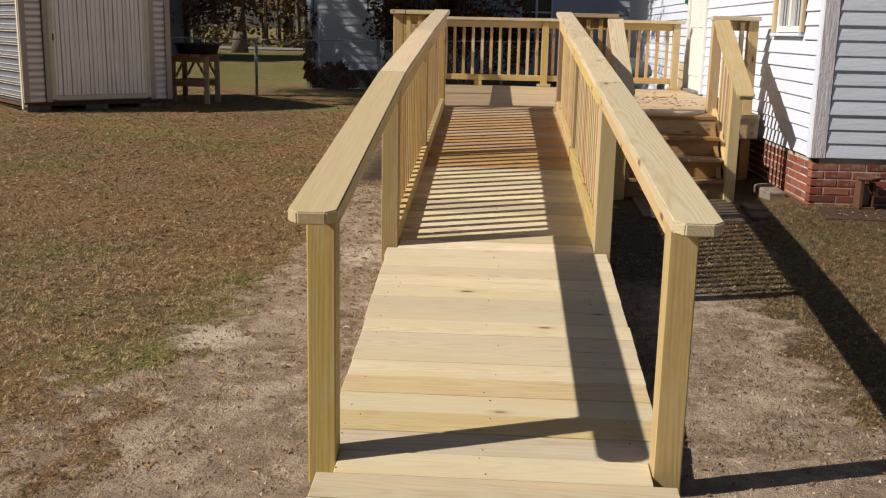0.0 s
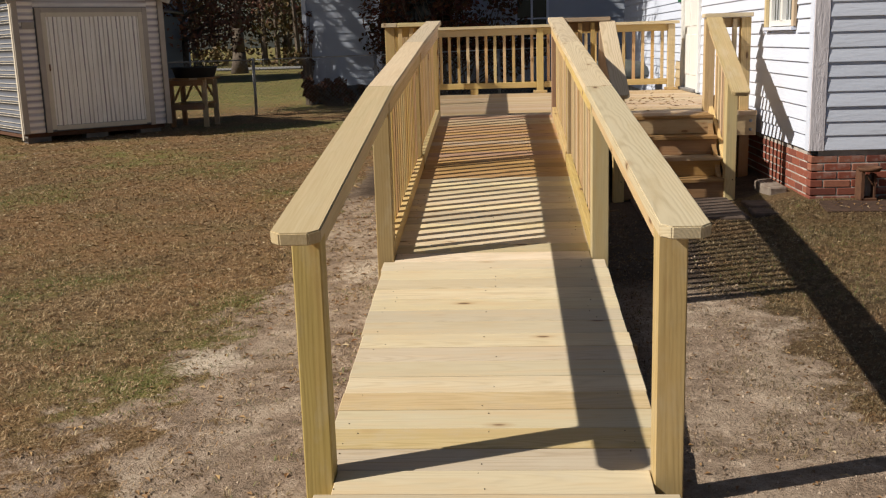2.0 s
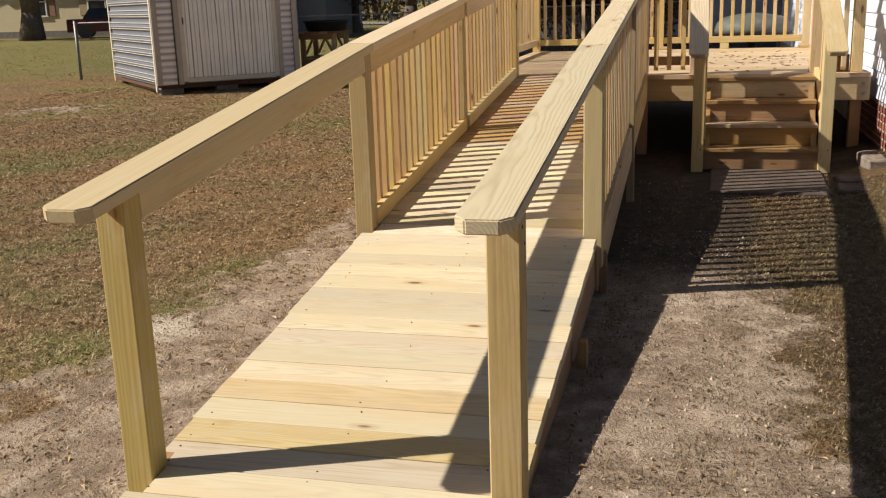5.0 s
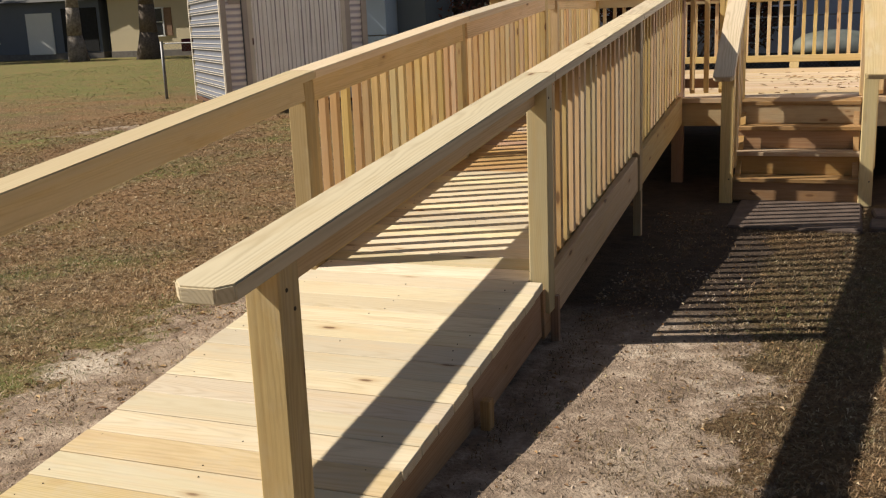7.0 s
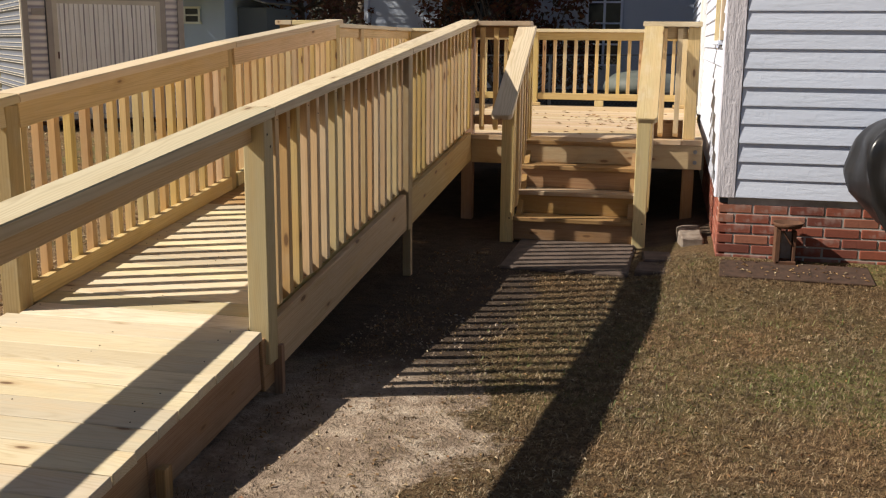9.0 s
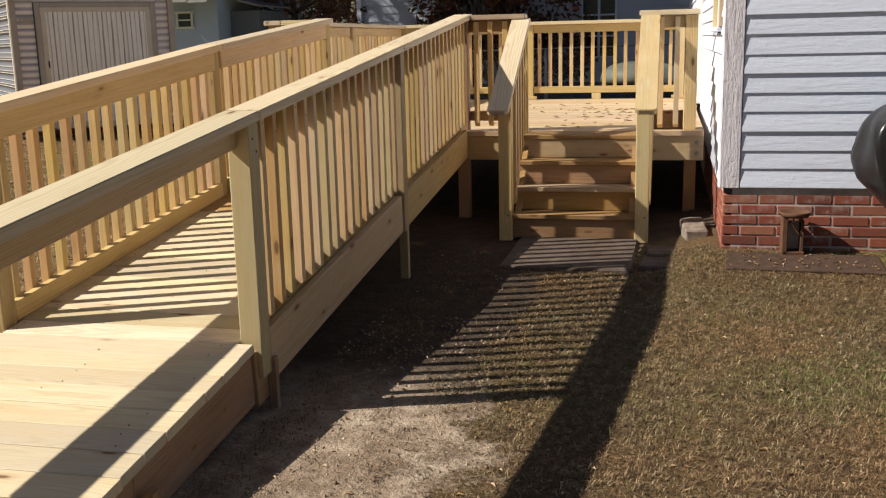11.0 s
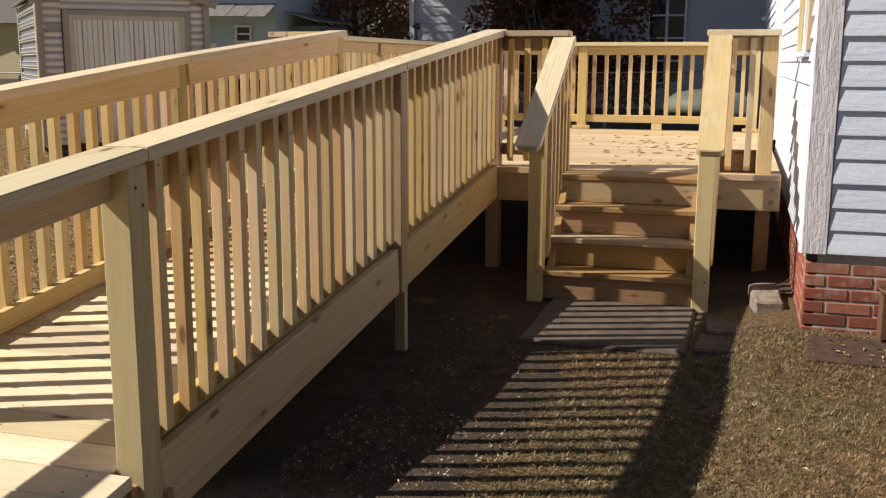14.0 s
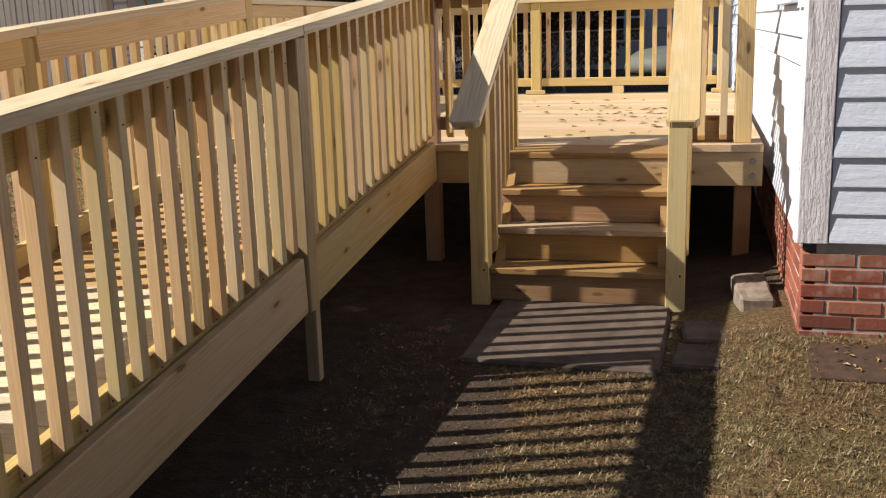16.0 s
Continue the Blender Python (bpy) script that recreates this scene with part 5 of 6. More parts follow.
grill()
sign = thing("yard_sign", 3.95, 8.05, gz(3.9, 8.1), "green yard sign with a white border standing in the grass", "sign")
SM = pose(3.955, 8.08, gz(3.9, 8.1) + 0.23, -4, 2, 3)
part("panel", box_bm(0.46, 0.008, 0.42, 0.001), GREENSIGN, sign, m=SM)
for sx, sz, cx, cz in ((0.46, 0.012, 0, 0.2), (0.46, 0.012, 0, -0.2), (0.012, 0.388, -0.222, 0), (0.012, 0.388, 0.222, 0)):
    part("border", box_bm(sx, 0.004, sz, 0, (cx, -0.0065, cz)), WHITEPAINT, sign, "white border", SM)
for i in range(3):
    part("writing_bar", box_bm(0.3, 0.003, 0.035, 0, (0.02, -0.006, 0.1 - i * 0.09)), WHITEPAINT, sign, "white bar of writing", SM)
for x in (-0.15, 0.15):
    part("stake", tube(bmesh.new(), SM @ Vector((x, 0.01, -0.3)), SM @ Vector((x, 0.01, 0.1)), 0.006, 0.006, 6), GALV, sign, m=Matrix.Identity(4))

# ---- covered round table behind the deck ----
ct = thing("patio_table", 2.0, 16.3, gz(2, 16.3), "round patio table with a domed pale grey-green cover", "table")
part("cover", lathe([(0.52, 0.80), (0.53, 0.86), (0.50, 0.95), (0.38, 1.03), (0.17, 1.07), (0.02, 1.08)]), COVERGREY, ct, m=Matrix.Translation((2.15, 16.4, 0.02)), smooth=True)
part("pedestal", lathe([(0.3, 0.0), (0.3, 0.05), (0.06, 0.1), (0.06, 0.78)]), BLACKRUBBER, ct, m=Matrix.Translation((2.15, 16.4, gz(2, 16.4))), smooth=True)
part("rim", lathe([(0.45, 0.72), (0.48, 0.74), (0.48, 0.81), (0.4, 0.81)]), BLACKRUBBER, ct, m=Matrix.Translation((2.15, 16.4, 0.02)), smooth=True)
bench = thing("garden_bench", 1.95, 15.6, gz(2, 15.6), "low pale bench beside the covered table", "bench")
board("seat", bench, (1.45, 15.6, 0.55), (2.45, 15.6, 0.55), 0.3, 0.05, COVERGREY)
for x in (1.55, 2.35):
    board("leg", bench, (x, 15.6, gz(x, 15.6) - 0.02), (x, 15.6, 0.525), 0.06, 0.06, COVERGREY, (0, 1, 0))

# ---- grey neighbour house ----
NY, NX0 = 23.5, -3.98
nh = thing("neighbour_house", NX0, NY, 0, "grey-blue clapboard house in dappled tree shade", "house")
part("wall", box_bm(16.0, 6.0, 3.4, 0, (NX0 + 8.03, NY + 3.05, 1.7)), GREYSIDE, nh, m=Matrix.Identity(4))
part("foundation", box_bm(16.04, 6.04, 0.5, 0.01, (NX0 + 8.03, NY + 3.03, 0.27)), DARKBASE, nh, "dark painted foundation", Matrix.Identity(4))
for i in range(17):
    z = 0.52 + i * 0.165
    for a, b in ((NX0 + 0.1, -2.38), (-0.60, 0.76), (1.50, NX0 + 16)):
        if (z > 0.95 and z < 2.75) or a == NX0 + 0.1:
            lap_board(nh, (a, NY + 0.045), (b, NY + 0.045), z, GREYSIDE, 0.185, 0.02)
        elif a == -0.60:
            lap_board(nh, (-2.20, NY + 0.045), (NX0 + 16, NY + 0.045), z, GREYSIDE, 0.185, 0.02)
board("corner_trim", nh, (NX0 + 0.045, NY + 0.005, 0.35), (NX0 + 0.045, NY + 0.005, 3.4), 0.1, 0.05, WHITE, (0, -1, 0), "pale corner board")
board("corner_trim", nh, (-2.29, NY + 0.005, 0.5), (-2.29, NY + 0.005, 3.4), 0.12, 0.05, WHITE, (0, -1, 0), "pale trim board")
for x0, x1, cols in ((-2.20, -0.65, 2), (0.78, 1.47, 2)):
    w_ = thing_w = part("window", box_bm(x1 - x0, 0.03, 1.7, 0, ((x0 + x1) / 2, NY + 0.02, 1.85)), GLASS, nh, "dark window", Matrix.Identity(4))
    for x in [x0 + (x1 - x0) * i / cols for i in range(cols + 1)]:
        board("frame", w_, (x, NY - 0.005, 1.0), (x, NY - 0.005, 2.7), 0.05, 0.04, WHITE if x0 > 0 else DARKBASE, (0, -1, 0))
    for z in (1.02, 1.44, 1.86, 2.28, 2.68):
        board("frame", w_, (x0, NY - 0.006, z), (x1, NY - 0.006, z), 0.03, 0.035, WHITE if x0 > 0 else DARKBASE)
bm = bmesh.new()
pts = [(NX0 - 0.3, NY - 0.4, 3.38), (NX0 + 16.4, NY - 0.4, 3.38), (NX0 + 16.4, NY + 3.05, 5.0), (NX0 - 0.3, NY + 3.05, 5.0), (NX0 - 0.3, NY + 6.5, 3.38), (NX0 + 16.4, NY + 6.5, 3.38)]
vs = [bm.verts.new(p) for p in pts]
bm.faces.new((vs[0], vs[1], vs[2], vs[3]))
bm.faces.new((vs[3], vs[2], vs[5], vs[4]))
bm.faces.new((vs[0], vs[3], vs[4]))
bm.faces.new((vs[1], vs[5], vs[2]))
bm.faces.new((vs[0], vs[4], vs[5], vs[1]))
part("roof", bm, SHINGLE, nh, m=Matrix.Identity(4))


# ---- trees ----
def leaf_cloud(centres, radii, count, size, seed, flat=0.8, hollow=0.35):
    """Many small leaves in clumps: one quad of two triangles each, folded."""
    rg = np.random.RandomState(seed)
    which = rg.randint(0, len(centres), count)
    d = rg.normal(size=(count, 3))
    d /= np.linalg.norm(d, axis=1)[:, None]
    r = (hollow + (1 - hollow) * rg.rand(count) ** 0.6)[:, None]
    p = np.array(centres)[which] + d * r * np.array(radii)[which][:, None] * np.array([1, 1, flat])
    n = rg.normal(size=(count, 3))
    n /= np.linalg.norm(n, axis=1)[:, None]
    t = np.cross(n, rg.normal(size=(count, 3)))
    t /= np.linalg.norm(t, axis=1)[:, None]
    b = np.cross(n, t)
    s = (size * (0.6 + 0.8 * rg.rand(count)))[:, None]
    v = np.stack([p - t * s, p + b * s * 0.5 + n * s * 0.15, p + t * s, p - b * s * 0.5 + n * s * 0.15], 1).reshape(-1, 3)
    f = np.arange(count * 4).reshape(-1, 4)
    return v, f


def tree(name, x, y_, height, spread, trunk_r, leaf, bark, label, leaves=9000, size=0.09, seed=1, bare=0.35, lean=(0, 0), clumps=26):
    rg = random.Random(seed)
    t = thing(name, x, y_, gz(x, y_), label, "tree")
    z0 = gz(x, y_) - 0.1
    bm = bmesh.new()
    base = Vector((x, y_, z0))
    tops = []
    p, r = base, trunk_r * 1.35
    n = 7
    for i in range(n):
        q = base + Vector((lean[0] * (i + 1) / n + rg.uniform(-0.06, 0.06) * trunk_r * 4, lean[1] * (i + 1) / n + rg.uniform(-0.06, 0.06) * trunk_r * 4, height * 0.75 * (i + 1) / n))
        r1 = trunk_r * (1 - 0.78 * (i + 1) / n)
        tube(bm, p, q, r, r1, 12)
        if i >= 1:
            tops.append((q, r1))
        p, r = q, r1
    part("trunk", bm, bark, t, m=Matrix.Identity(4), smooth=True)
    bm = bmesh.new()
    cs, rs = [], []
    for i in range(clumps):
        q, r1 = tops[rg.randrange(len(tops))]
        if q.z - z0 < height * bare:
            q, r1 = tops[-1]
        a, el = rg.uniform(0, math.tau), rg.uniform(0.1, 0.9)
        l = spread * rg.uniform(0.45, 1.0)
        mid = q + Vector((math.cos(a) * l * 0.5, math.sin(a) * l * 0.5, l * 0.35 * el))
        end = q + Vector((math.cos(a) * l, math.sin(a) * l, l * (0.55 * el) + rg.uniform(-0.3, 0.4)))
        tube(bm, q, mid, r1 * 0.55, r1 * 0.3, 6)
        tube(bm, mid, end, r1 * 0.3, r1 * 0.08, 5)
        for _ in range(3):
            e2 = mid.lerp(end, rg.uniform(0.2, 1)) + Vector((rg.uniform(-1, 1), rg.uniform(-1, 1), rg.uniform(-0.3, 0.8))) * spread * 0.22
            tube(bm, mid.lerp(end, 0.5), e2, r1 * 0.14, r1 * 0.03, 4)
            cs.append(tuple(e2))
            rs.append(spread * rg.uniform(0.10, 0.22))
        cs.append(tuple(end))
        rs.append(spread * rg.uniform(0.14, 0.28))
    part("limb", bm, bark, t, m=Matrix.Identity(4))
    v, f = leaf_cloud(cs, rs, leaves, size, seed)
    ob = new("crown", cloud_mesh("crown", v, f, leaf))
    put(ob, t, Matrix.Identity(4))
    return t


def shrub(name, x, y_, w, h, leaf, label, leaves, size, seed, depth=None):
    rg = random.Random(seed)
    s = thing(name, x, y_, gz(x, y_), label, "shrub")
    z0 = gz(x, y_)
    bm = bmesh.new()
    cs, rs = [], []
    for i in range(26):
        e = Vector((x + rg.uniform(-1, 1) * w * 0.5, y_ + rg.uniform(-1, 1) * (depth or w * 0.35), z0 + h * rg.uniform(0.25, 0.92)))
        tube(bm, (x + rg.uniform(-0.2, 0.2) * w, y_ + rg.uniform(-0.1, 0.1), z0 - 0.05), e, 0.025, 0.006, 5)
        cs.append(tuple(e))
        rs.append(rg.uniform(0.16, 0.3) * min(w, h))
    part("stem", bm, BARK, s, m=Matrix.Identity(4))
    v, f = leaf_cloud(cs, rs, leaves, size, seed)
    put(new("leaves", cloud_mesh("leaves", v, f, leaf)), s, Matrix.Identity(4))
    return s


tree("shade_tree", -8.6, 19.2, 10.5, 5.2, 0.2, GREENLEAF, BARK, "tall shade tree with olive and yellowing leaves behind the shed", 26000, 0.12, 3, 0.5, (2.4, 0.3), 44)
tree("red_tree", -13.6, 45.0, 8.5, 5.0, 0.22, RUSTLEAF, BARK, "half-bare autumn tree with rust-red leaves", 14000, 0.1, 5, 0.05, clumps=60)
# unseen oak, added only to throw shade on the far blue house
tree("oak_tree", -55.0, 42.5, 14, 7.5, 0.45, GREENLEAF, BARK, "wide oak added out of view to shade the pale blue house", 16000, 0.25, 17, 0.4)
tree("oak_tree", -34.0, 44.0, 13, 5.0, 0.42, GREENLEAF, PALEBARK, "large oak with a pale patchy trunk before the far house", 9000, 0.16, 7, 0.4)
tree("oak_tree", -30.0, 44.5, 13, 5.0, 0.5, GREENLEAF, BARK, "large oak with a thick dark forking trunk", 9000, 0.16, 8, 0.4, (0.6, 0))
shrub("red_shrub", -0.7, 22.6, 2.7, 3.6, REDLEAF, "dense dark red shrub against the grey house", 9000, 0.06, 11, 0.5)
shrub("low_shrub", -3.2, 22.9, 1.3, 0.6, REDLEAF, "low dark shrub at the foot of the grey house", 2200, 0.045, 12, 0.3)
shrub("vine", -3.9, 23.38, 0.3, 2.2, REDLEAF, "dark vine climbing the corner of the grey house", 450, 0.035, 13, 0.06)
tree("field_tree", -13.0, 52.0, 11, 4.0, 0.35, AUTUMN, BARK, "dark-trunked autumn tree at the edge of the field", 9000, 0.12, 15, 0.55)

# ---- far field, road and woods ----
road = thing("road", -20, 62, 0, "pale far road across the field", "road", kind="structure")
bm = bmesh.new()
q = [bm.verts.new(p) for p in ((-160, 58, 0.16), (120, 58, 0.16), (120, 64, 0.16), (-160, 64, 0.16))]
bm.faces.new(q)
part("surface", bm, ROADGREY, road, m=Matrix.Identity(4))
woods = thing("far_woods", -10, 80, 0, "dense autumn wood beyond the road", "woods", kind="stuff")
rgw = random.Random(21)
cs, rs = [], []
bm = bmesh.new()
for i in range(150):
    x, y_ = rgw.uniform(-95, 45), rgw.uniform(72, 92)
    h = rgw.uniform(7, 13)
    tube(bm, (x, y_, -0.2), (x + rgw.uniform(-0.5, 0.5), y_, h * 0.8), 0.22, 0.08, 6)
    for _ in range(6):
        cs.append((x + rgw.uniform(-2.5, 2.5), y_ + rgw.uniform(-2, 2), rgw.uniform(0.25, 1.0) * h))
        rs.append(rgw.uniform(1.2, 2.4))
for i in range(160):
    cs.append((rgw.uniform(-95, 45), rgw.uniform(67, 74), rgw.uniform(0.3, 1.4)))
    rs.append(rgw.uniform(0.8, 1.5))
part("trunks", bm, BARK, woods, m=Matrix.Identity(4))
v, f = leaf_cloud(cs, rs, 110000, 0.2, 31, 0.9)
put(new("foliage", cloud_mesh("foliage", v, f, WOODSLEAF)), woods, Matrix.Identity(4))


# ---- far houses ----
def far_house(x, y_, w, d, h, rz, wall, label, openings, roof_mat=SHINGLE, ridge=1.6):
    """openings: (x from the left end, sill height, width, height, kind)."""
    z0 = gz(x, y_)
    M = pose(x, y_, z0, 0, 0, rz)
    o = thing("house", 0, 0, 0, label, "house", "far houses", m=M)
    part("wall", box_bm(w, d, h, 0.01, (w / 2, d / 2, h / 2)), wall, o)
    part("foundation", box_bm(w + 0.05, d + 0.05, 0.4, 0.01, (w / 2, d / 2, 0.15)), CONCRETE, o)
    bm = bmesh.new()
    vs = [bm.verts.new(p) for p in ((-0.4, -0.5, h), (w + 0.4, -0.5, h), (w + 0.4, d / 2, h + ridge), (-0.4, d / 2, h + ridge), (-0.4, d + 0.5, h), (w + 0.4, d + 0.5, h))]
    for idx in ((0, 1, 2, 3), (3, 2, 5, 4), (0, 3, 4), (1, 5, 2), (0, 4, 5, 1)):
        bm.faces.new([vs[i] for i in idx])
    bmesh.ops.recalc_face_normals(bm, faces=bm.faces[:])
    part("roof", bm, roof_mat, o)
    for ox, oz, ow, oh, kind in openings:
        mat = {"window": GLASS, "door": DOORWHITE, "shutter": GREY_WOOD, "dark": INSIDE, "panel": wall}[kind]
        p = part("door" if kind == "door" else "shutter" if kind == "shutter" else "window", box_bm(ow, 0.06, oh, 0.01, (ox + ow / 2, -0.02, oz + oh / 2)), mat, o)
        if kind == "window":
            for sx, sz, cx, cz in ((ow + 0.16, 0.08, ox + ow / 2, oz), (ow + 0.16, 0.08, ox + ow / 2, oz + oh), (0.08, oh, ox, oz + oh / 2), (0.08, oh, ox + ow, oz + oh / 2), (ow, 0.05, ox + ow / 2, oz + oh / 2)):
                part("frame", box_bm(sx, 0.05, sz, 0.005, (cx, -0.06, cz)), WHITEPAINT, p)
    return o


barn = far_house(-19.4, 37.9, 5.5, 9, 4.2, 0, PALEBLUE, "pale blue outbuilding with a rusty tin awning", ((3.88, 2.0, 0.6, 0.56, "window"), (2.1, 0.3, 0.95, 1.65, "door")), TINROOF, 1.6)
rgb = random.Random(5)
for i in range(7):
    x = -0.05 + i * 0.8
    board("awning_sheet", barn, WORLD[barn] @ Vector((x + 0.4, -1.0, 2.86 + rgb.uniform(-0.03, 0.03))), WORLD[barn] @ Vector((x + 0.4, -0.01, 3.38 + rgb.uniform(-0.03, 0.03))), 0.79, 0.03, TINROOF, (0, 0, 1), "weathered tin awning sheet" if i == 0 else "")
for x in (1.3, 2.6):
    board("bracket", barn, WORLD[barn] @ Vector((x, -0.02, 2.05)), WORLD[barn] @ Vector((x, -0.75, 2.92)), 0.09, 0.09, GREY_WOOD, (1, 0, 0), "dark wooden awning bracket")
part("annex_wall", box_bm(1.2, 3.0, 2.6, 0.01, (6.11, 2.6, 1.3)), SHADEBLUE, barn)
board("annex_roof", barn, WORLD[barn] @ Vector((5.52, 2.4, 3.1)), WORLD[barn] @ Vector((6.85, 2.4, 2.75)), 3.4, 0.06, TINROOF)
far_house(-47.0, 47.0, 11.0, 8, 3.2, 8, SHADEBLUE, "blue single-storey house across the lawn, its tree shade painted in", ((2.2, 1.0, 0.8, 1.3, "window"), (3.6, 1.0, 0.8, 1.3, "window"), (6.3, 0.3, 1.7, 2.3, "door"), (8.6, 0.4, 2.2, 2.4, "dark")))
far_house(-35.5, 48.5, 9.0, 8, 3.2, 4, CREAM, "cream single-storey house with brown shutters", ((2.0, 1.1, 0.45, 1.5, "shutter"), (2.5, 1.1, 1.0, 1.5, "window"), (3.55, 1.1, 0.45, 1.5, "shutter"), (5.4, 1.1, 0.45, 1.5, "shutter"), (5.9, 1.1, 1.0, 1.5, "window"), (6.95, 1.1, 0.45, 1.5, "shutter")))


def car(x, y_, rz, paint, label):
    z0 = gz(x, y_)
    c = thing("car", 0, 0, 0, label, "car", "parked cars", m=pose(x, y_, z0, 0, 0, rz))
    part("body", prism([(-0.85, 0.3), (-0.88, 0.7), (-0.80, 0.92), (0.80, 0.92), (0.88, 0.7), (0.85, 0.3)], 4.3), paint, c)
    bm = prism([(-0.78, 0.92), (-0.62, 1.42), (0.62, 1.42), (0.78, 0.92)], 2.4)
    for v in bm.verts:
        if v.co.z > 1.2:
            v.co.x *= 0.72
    part("cabin", bm, GLASS, c, "dark glazed cabin", WORLD[c] @ pose(-0.2, 0, 0))
    for wx in (-1.35, 1.35):
        for wy in (-0.8, 0.8):
            part("wheel", tube(bmesh.new(), (wx, wy - 0.1, 0.32), (wx, wy + 0.1, 0.32), 0.32, 0.32, 18), BLACKRUBBER, c)


car(-27.0, 47.0, 25, REDPAINT, "dark red parked car beside the cream house")
car(-29.0, 56.0, 80, BLUEPAINT, "blue parked van beyond the cream house")

# ---- lawn: blades and fallen leaves ----
def scatter(count, x0, x1, y0, y1, seed, keep):
    rg = np.random.RandomState(seed)
    x, y_ = rg.uniform(x0, x1, count), rg.uniform(y0, y1, count)
    ok = keep(x, y_, rg.rand(count))
    clear = ~((x > -0.24) & (x < 1.03) & (y_ > 3.4)) & ~((x > HX - 0.02) & (y_ > HY - 0.02)) & ~((x > -1.0) & (y_ > 10.2) & (y_ < 14.4)) & ~((x > 1.42) & (x < 2.4) & (y_ > 8.62) & (y_ < 10.3)) & ~((x > 2.91) & (x < 3.77) & (y_ > 8.42) & (y_ < 8.74))
    ok &= clear
    return x[ok], y_[ok], rg


def blades(name, x, y_, rg, length, width, lift, material, label):
    n = len(x)
    z = ground_height(x, y_)
    a = rg.uniform(0, math.tau, n)
    l = length * (0.5 + rg.rand(n))
    up = lift * (0.3 + rg.rand(n))
    w = width * (0.6 + 0.8 * rg.rand(n))
    p = np.stack([x, y_, z - 0.003], 1)
    d = np.stack([np.cos(a), np.sin(a), np.zeros(n)], 1)
    s = np.stack([-np.sin(a), np.cos(a), np.zeros(n)], 1)
    mid = p + d * (l * 0.45)[:, None] + np.array([0, 0, 1.0]) * (l * up)[:, None]
    tip = p + d * l[:, None] + np.array([0, 0, 1.0]) * (l * up * 0.9)[:, None]
    v = np.stack([p - s * w[:, None], p + s * w[:, None], mid + s * w[:, None] * 0.8, mid - s * w[:, None] * 0.8, tip], 1).reshape(-1, 3)
    k = np.arange(n)[:, None] * 5
    faces = np.concatenate([k + [0, 1, 2], k + [0, 2, 3], k + [3, 2, 4]], 1).reshape(-1, 3)
    return tagged(new(name, cloud_mesh(name, v, faces, material)), label, "grass", kind="stuff")


def lawn_keep(x, y_, r):
    far = smooth(18, 24, y_ - 0.55 * (x + 9))
    tuft = 0.45 + 0.55 * smooth(-0.35, 0.3, ripple(x, y_, 11.0, 4) + 0.5 * ripple(x, y_, 27.0, 9))
    clump = (0.8 - 0.45 * smooth(6.5, 6.2, y_)) * smooth(0.1, 0.4, 0.28 * smooth(1.2, 1.5, x) * smooth(2.2, 1.9, x) * smooth(7.0, 6.4, y_) + ripple(x, y_, 6.0, 13) + 0.3 * ripple(x, y_, 19.0, 14))
    return r < tuft * np.maximum(1.0 - 0.97 * bare_soil(x, y_), clump * (1 - smooth(0.4, 0.9, soil_shade(x, y_)))) * (1 - 0.9 * sand_patch(x, y_)) * (1 - 0.9 * far)


def green_keep(x, y_, r):
    return (r < green_grass(x, y_) * (0.3 + 0.7 * smooth(-0.25, 0.4, ripple(x, y_, 5.3, 8)))) & (r < 1.0 - bare_soil(x, y_)) & (r < 1.0 - sand_patch(x, y_))


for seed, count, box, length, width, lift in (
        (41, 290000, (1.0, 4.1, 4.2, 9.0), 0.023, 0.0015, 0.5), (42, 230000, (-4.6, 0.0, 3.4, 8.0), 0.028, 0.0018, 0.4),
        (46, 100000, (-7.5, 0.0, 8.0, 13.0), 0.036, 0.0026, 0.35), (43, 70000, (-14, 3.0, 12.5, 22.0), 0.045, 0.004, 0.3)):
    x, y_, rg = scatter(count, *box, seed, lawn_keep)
    blades("dry_grass", x, y_, rg, length, width, lift, GRASSBLADE if box[0] > 0 else LITBLADE, "short dry brown lawn grass")
for seed, count, box, length, width, lift in (
        (44, 50000, (1.0, 5.0, 4.0, 9.0), 0.028, 0.0017, 0.65), (45, 150000, (-6.5, 0.0, 3.0, 13.0), 0.03, 0.0021, 0.45), (47, 60000, (-26, -2, 17, 46), 0.09, 0.008, 0.2)):
    x, y_, rg = scatter(count, *box, seed, green_keep)
    blades("green_grass", x, y_, rg, length, width, lift, GREENBLADE, "patches of green lawn grass")


def litter(name, x, y_, z, rg, size, label):
    n = len(x)
    a = rg.uniform(0, math.tau, n)
    s = size * (0.5 + rg.rand(n))
    tilt = rg.uniform(-0.5, 0.5, (n, 2))
    d = np.stack([np.cos(a), np.sin(a), tilt[:, 0] * 0.35], 1)
    b = np.stack([-np.sin(a), np.cos(a), tilt[:, 1] * 0.35], 1)
    p = np.stack([x, y_, z + 0.004], 1)
    v = np.stack([p - d * s[:, None], p - b * s[:, None] * 0.45 + [0, 0, 0.006], p + d * s[:, None], p + b * s[:, None] * 0.45 + [0, 0, 0.006]], 1).reshape(-1, 3)
    k = np.arange(n)[:, None] * 4
    f = np.concatenate([k + [0, 1, 2], k + [0, 2, 3]], 1).reshape(-1, 3)
    return tagged(new(name, cloud_mesh(name, v, f, LITTER)), label, "leaves", kind="stuff")


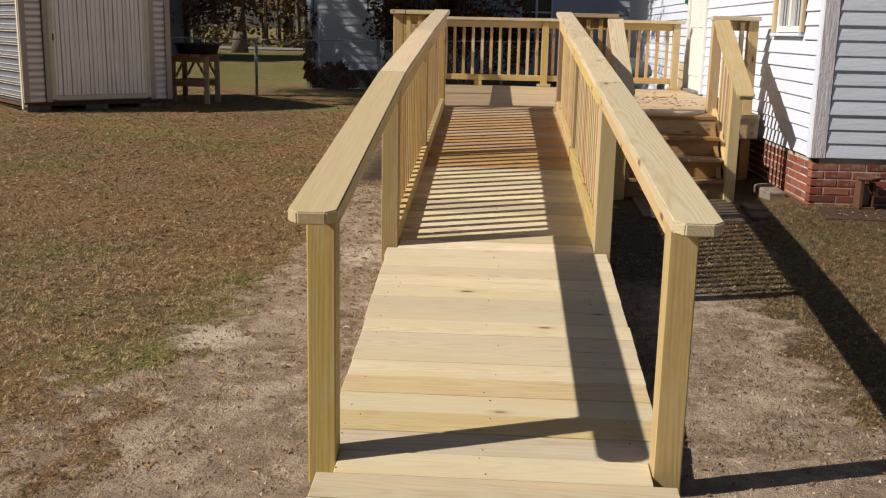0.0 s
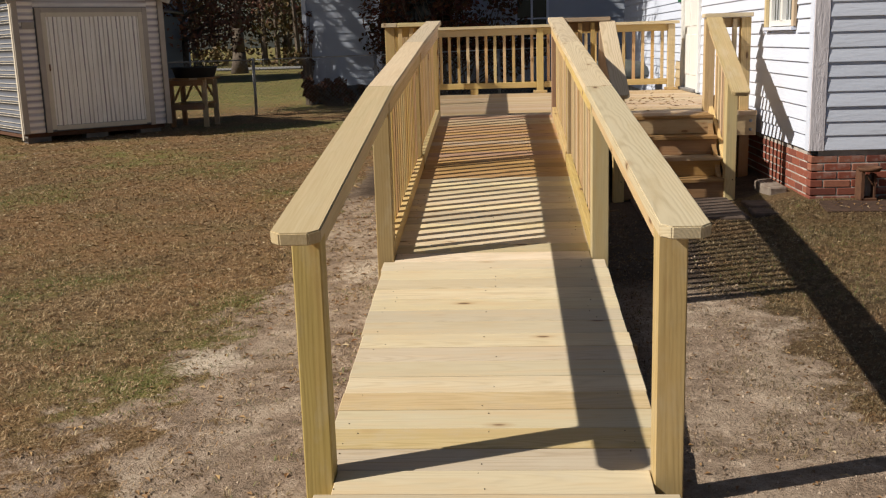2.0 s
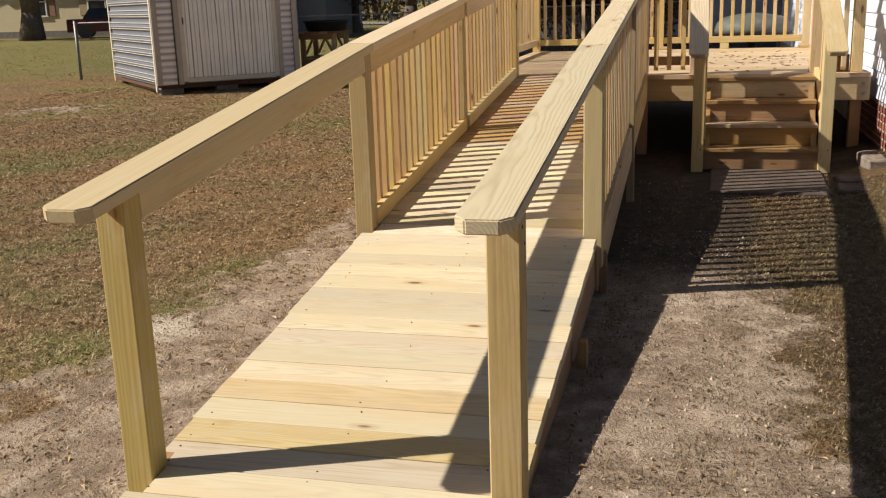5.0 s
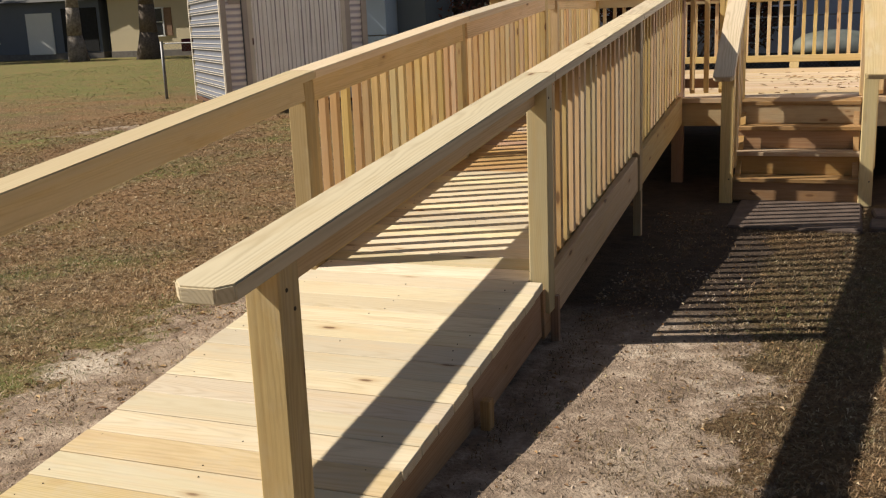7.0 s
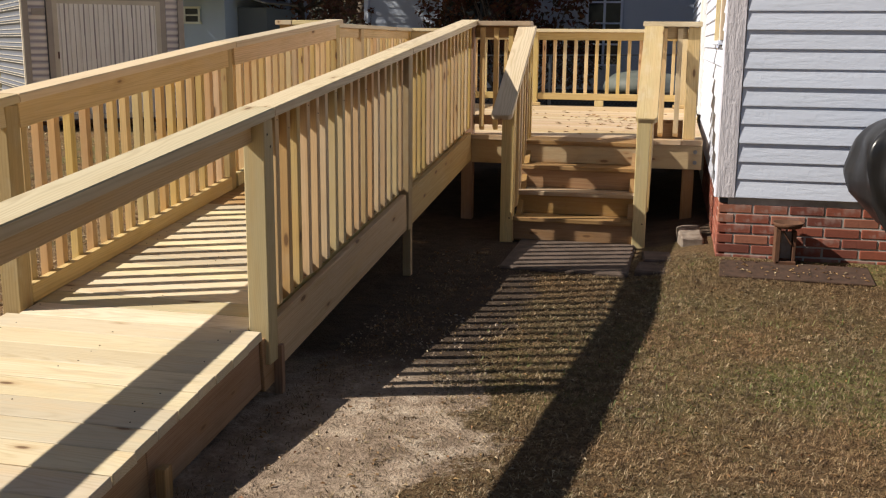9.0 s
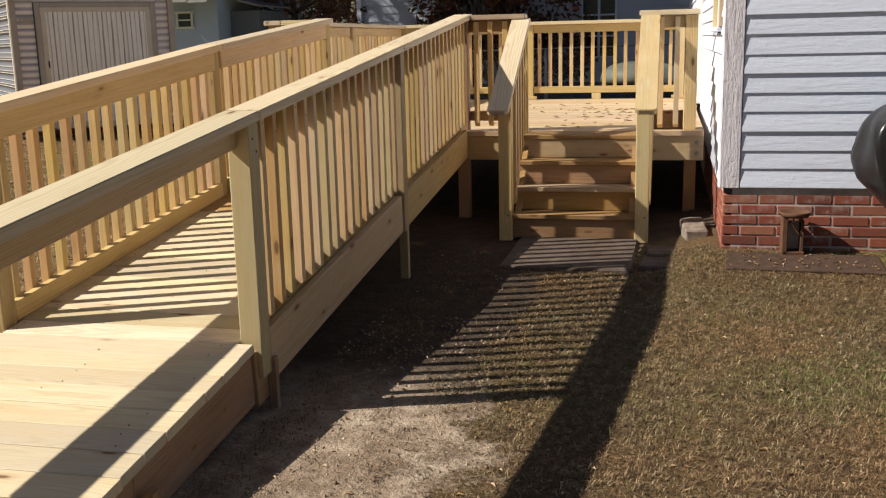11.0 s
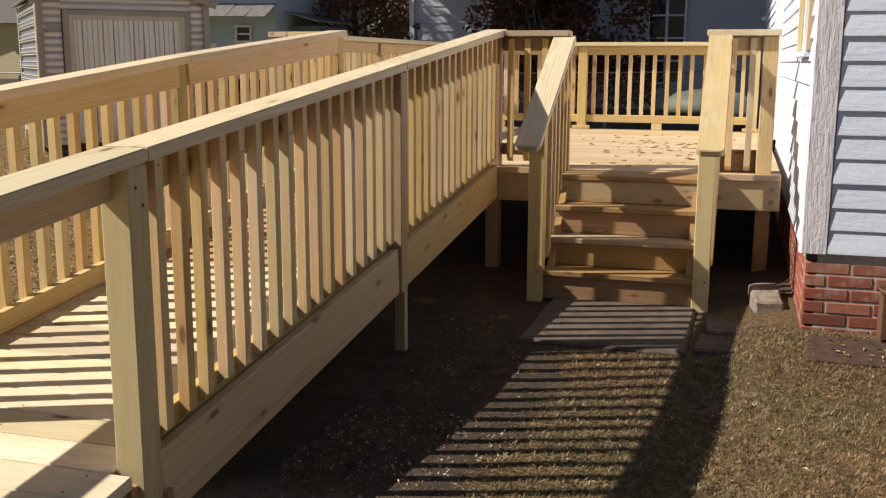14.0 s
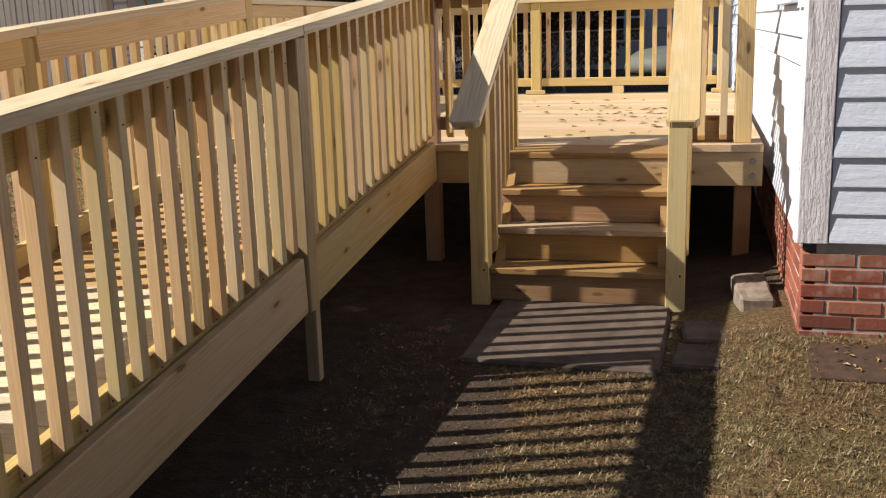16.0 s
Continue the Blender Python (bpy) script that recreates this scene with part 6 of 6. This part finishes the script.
x, y_, rg = scatter(26000, -9.0, 0.0, 2.6, 17.0, 51, lambda x, y_, r: r < 0.25 + 0.75 * smooth(3.5, 8, y_))
litter("fallen_leaves", x, y_, ground_height(x, y_), rg, 0.015 + 0.008 * smooth(6, 12, y_), "scattered brown fallen leaves on the lawn")
x, y_, rg = scatter(5000, 1.0, 5.5, 3.6, 9.0, 52, lambda x, y_, r: r < 0.6)
litter("fallen_leaves", x, y_, ground_height(x, y_), rg, 0.010, "scattered brown fallen leaves on the lawn")
rg = np.random.RandomState(53)
n = 130
dx, dy = 2.0 + 0.42 * rg.randn(n), 12.2 + 0.75 * rg.randn(n)
ok = (dx > -0.8) & (dx < 2.6) & (dy > 10.4) & (dy < 14.1)
litter("fallen_leaves", dx[ok], dy[ok], np.full(ok.sum(), DZ), rg, 0.03, "brown fallen leaves lying on the deck boards")

rg = np.random.RandomState(57)
n = 70
sx, sy = rg.uniform(2.96, 3.74, n), 8.44 + 0.3 * rg.rand(n) ** 1.4
litter("fallen_leaves", sx, sy, ground_height(3.4, 8.6) + 0.012 + (sy - 8.6) * 0.079, rg, 0.012, "brown fallen leaves lying on the rusty metal sheet")

CLOD = foliage("soil_clods", ((0.0, (0.20, 0.145, 0.10)), (0.4, (0.32, 0.24, 0.175)), (0.7, (0.48, 0.39, 0.31)), (1.0, (0.08, 0.052, 0.036))), 0.95)
x, y_, rg = scatter(26000, -3.0, 3.2, 3.4, 7.6, 61, lambda x, y_, r: r < 0.7 * bare_soil(x, y_))
n = len(x)
rr = (0.002 + 0.007 * rg.rand(n) ** 3)
dirs = np.array([[1, 0, 0], [0, 1, 0], [-1, 0, 0], [0, -1, 0], [0, 0, 1.0]])
cv = np.stack([x, y_, ground_height(x, y_)], 1)[:, None, :] + dirs[None] * (rr[:, None] * (0.6 + 0.8 * rg.rand(n, 5)))[:, :, None]
kk = np.arange(n)[:, None] * 5
cf = np.concatenate([kk + [0, 1, 4], kk + [1, 2, 4], kk + [2, 3, 4], kk + [3, 0, 4]], 1).reshape(-1, 3)
tagged(new("soil_clods", cloud_mesh("soil_clods", cv.reshape(-1, 3), cf, CLOD)), "small clods and crumbs of sandy soil", "soil", kind="stuff")

# ---- bricks of the base, last ----
def brick_mesh(l):
    key = ("brick", round(l, 3))
    if key not in MESHES:
        MESHES[key] = mesh_of("brick", box_bm(l, 0.09, 0.054, 0.004), BRICK)
    return MESHES[key]


rng = random.Random(77)
COURSE, BL = 0.064, 0.212
ROWS_B = 8
top0 = SIDE0 - 0.04
for i in range(ROWS_B):
    z = top0 - COURSE * (i + 0.5)
    off = (i % 2) * BL / 2
    x = HX + 0.026
    first = True
    while x < HX + 2.6:
        l = (BL / 2 if (first and i % 2) else BL) - 0.011
        first = False
        put(new("brick", brick_mesh(l)), house_f, pose(x + l / 2, HY + 0.071 + rng.uniform(-0.0015, 0.0015), z + rng.uniform(-0.0015, 0.0015), 0, rng.uniform(-0.4, 0.4), 0))
        x += l + 0.011
    yy = HY + 0.122
    first = True
    while yy < HY + 3.0:
        l = (BL / 2 if (first and not i % 2) else BL) - 0.011
        first = False
        put(new("brick", brick_mesh(l)), house_l, pose(HX + 0.071 + rng.uniform(-0.0015, 0.0015), yy + l / 2, z, 0, 0, 90))
        yy += l + 0.011
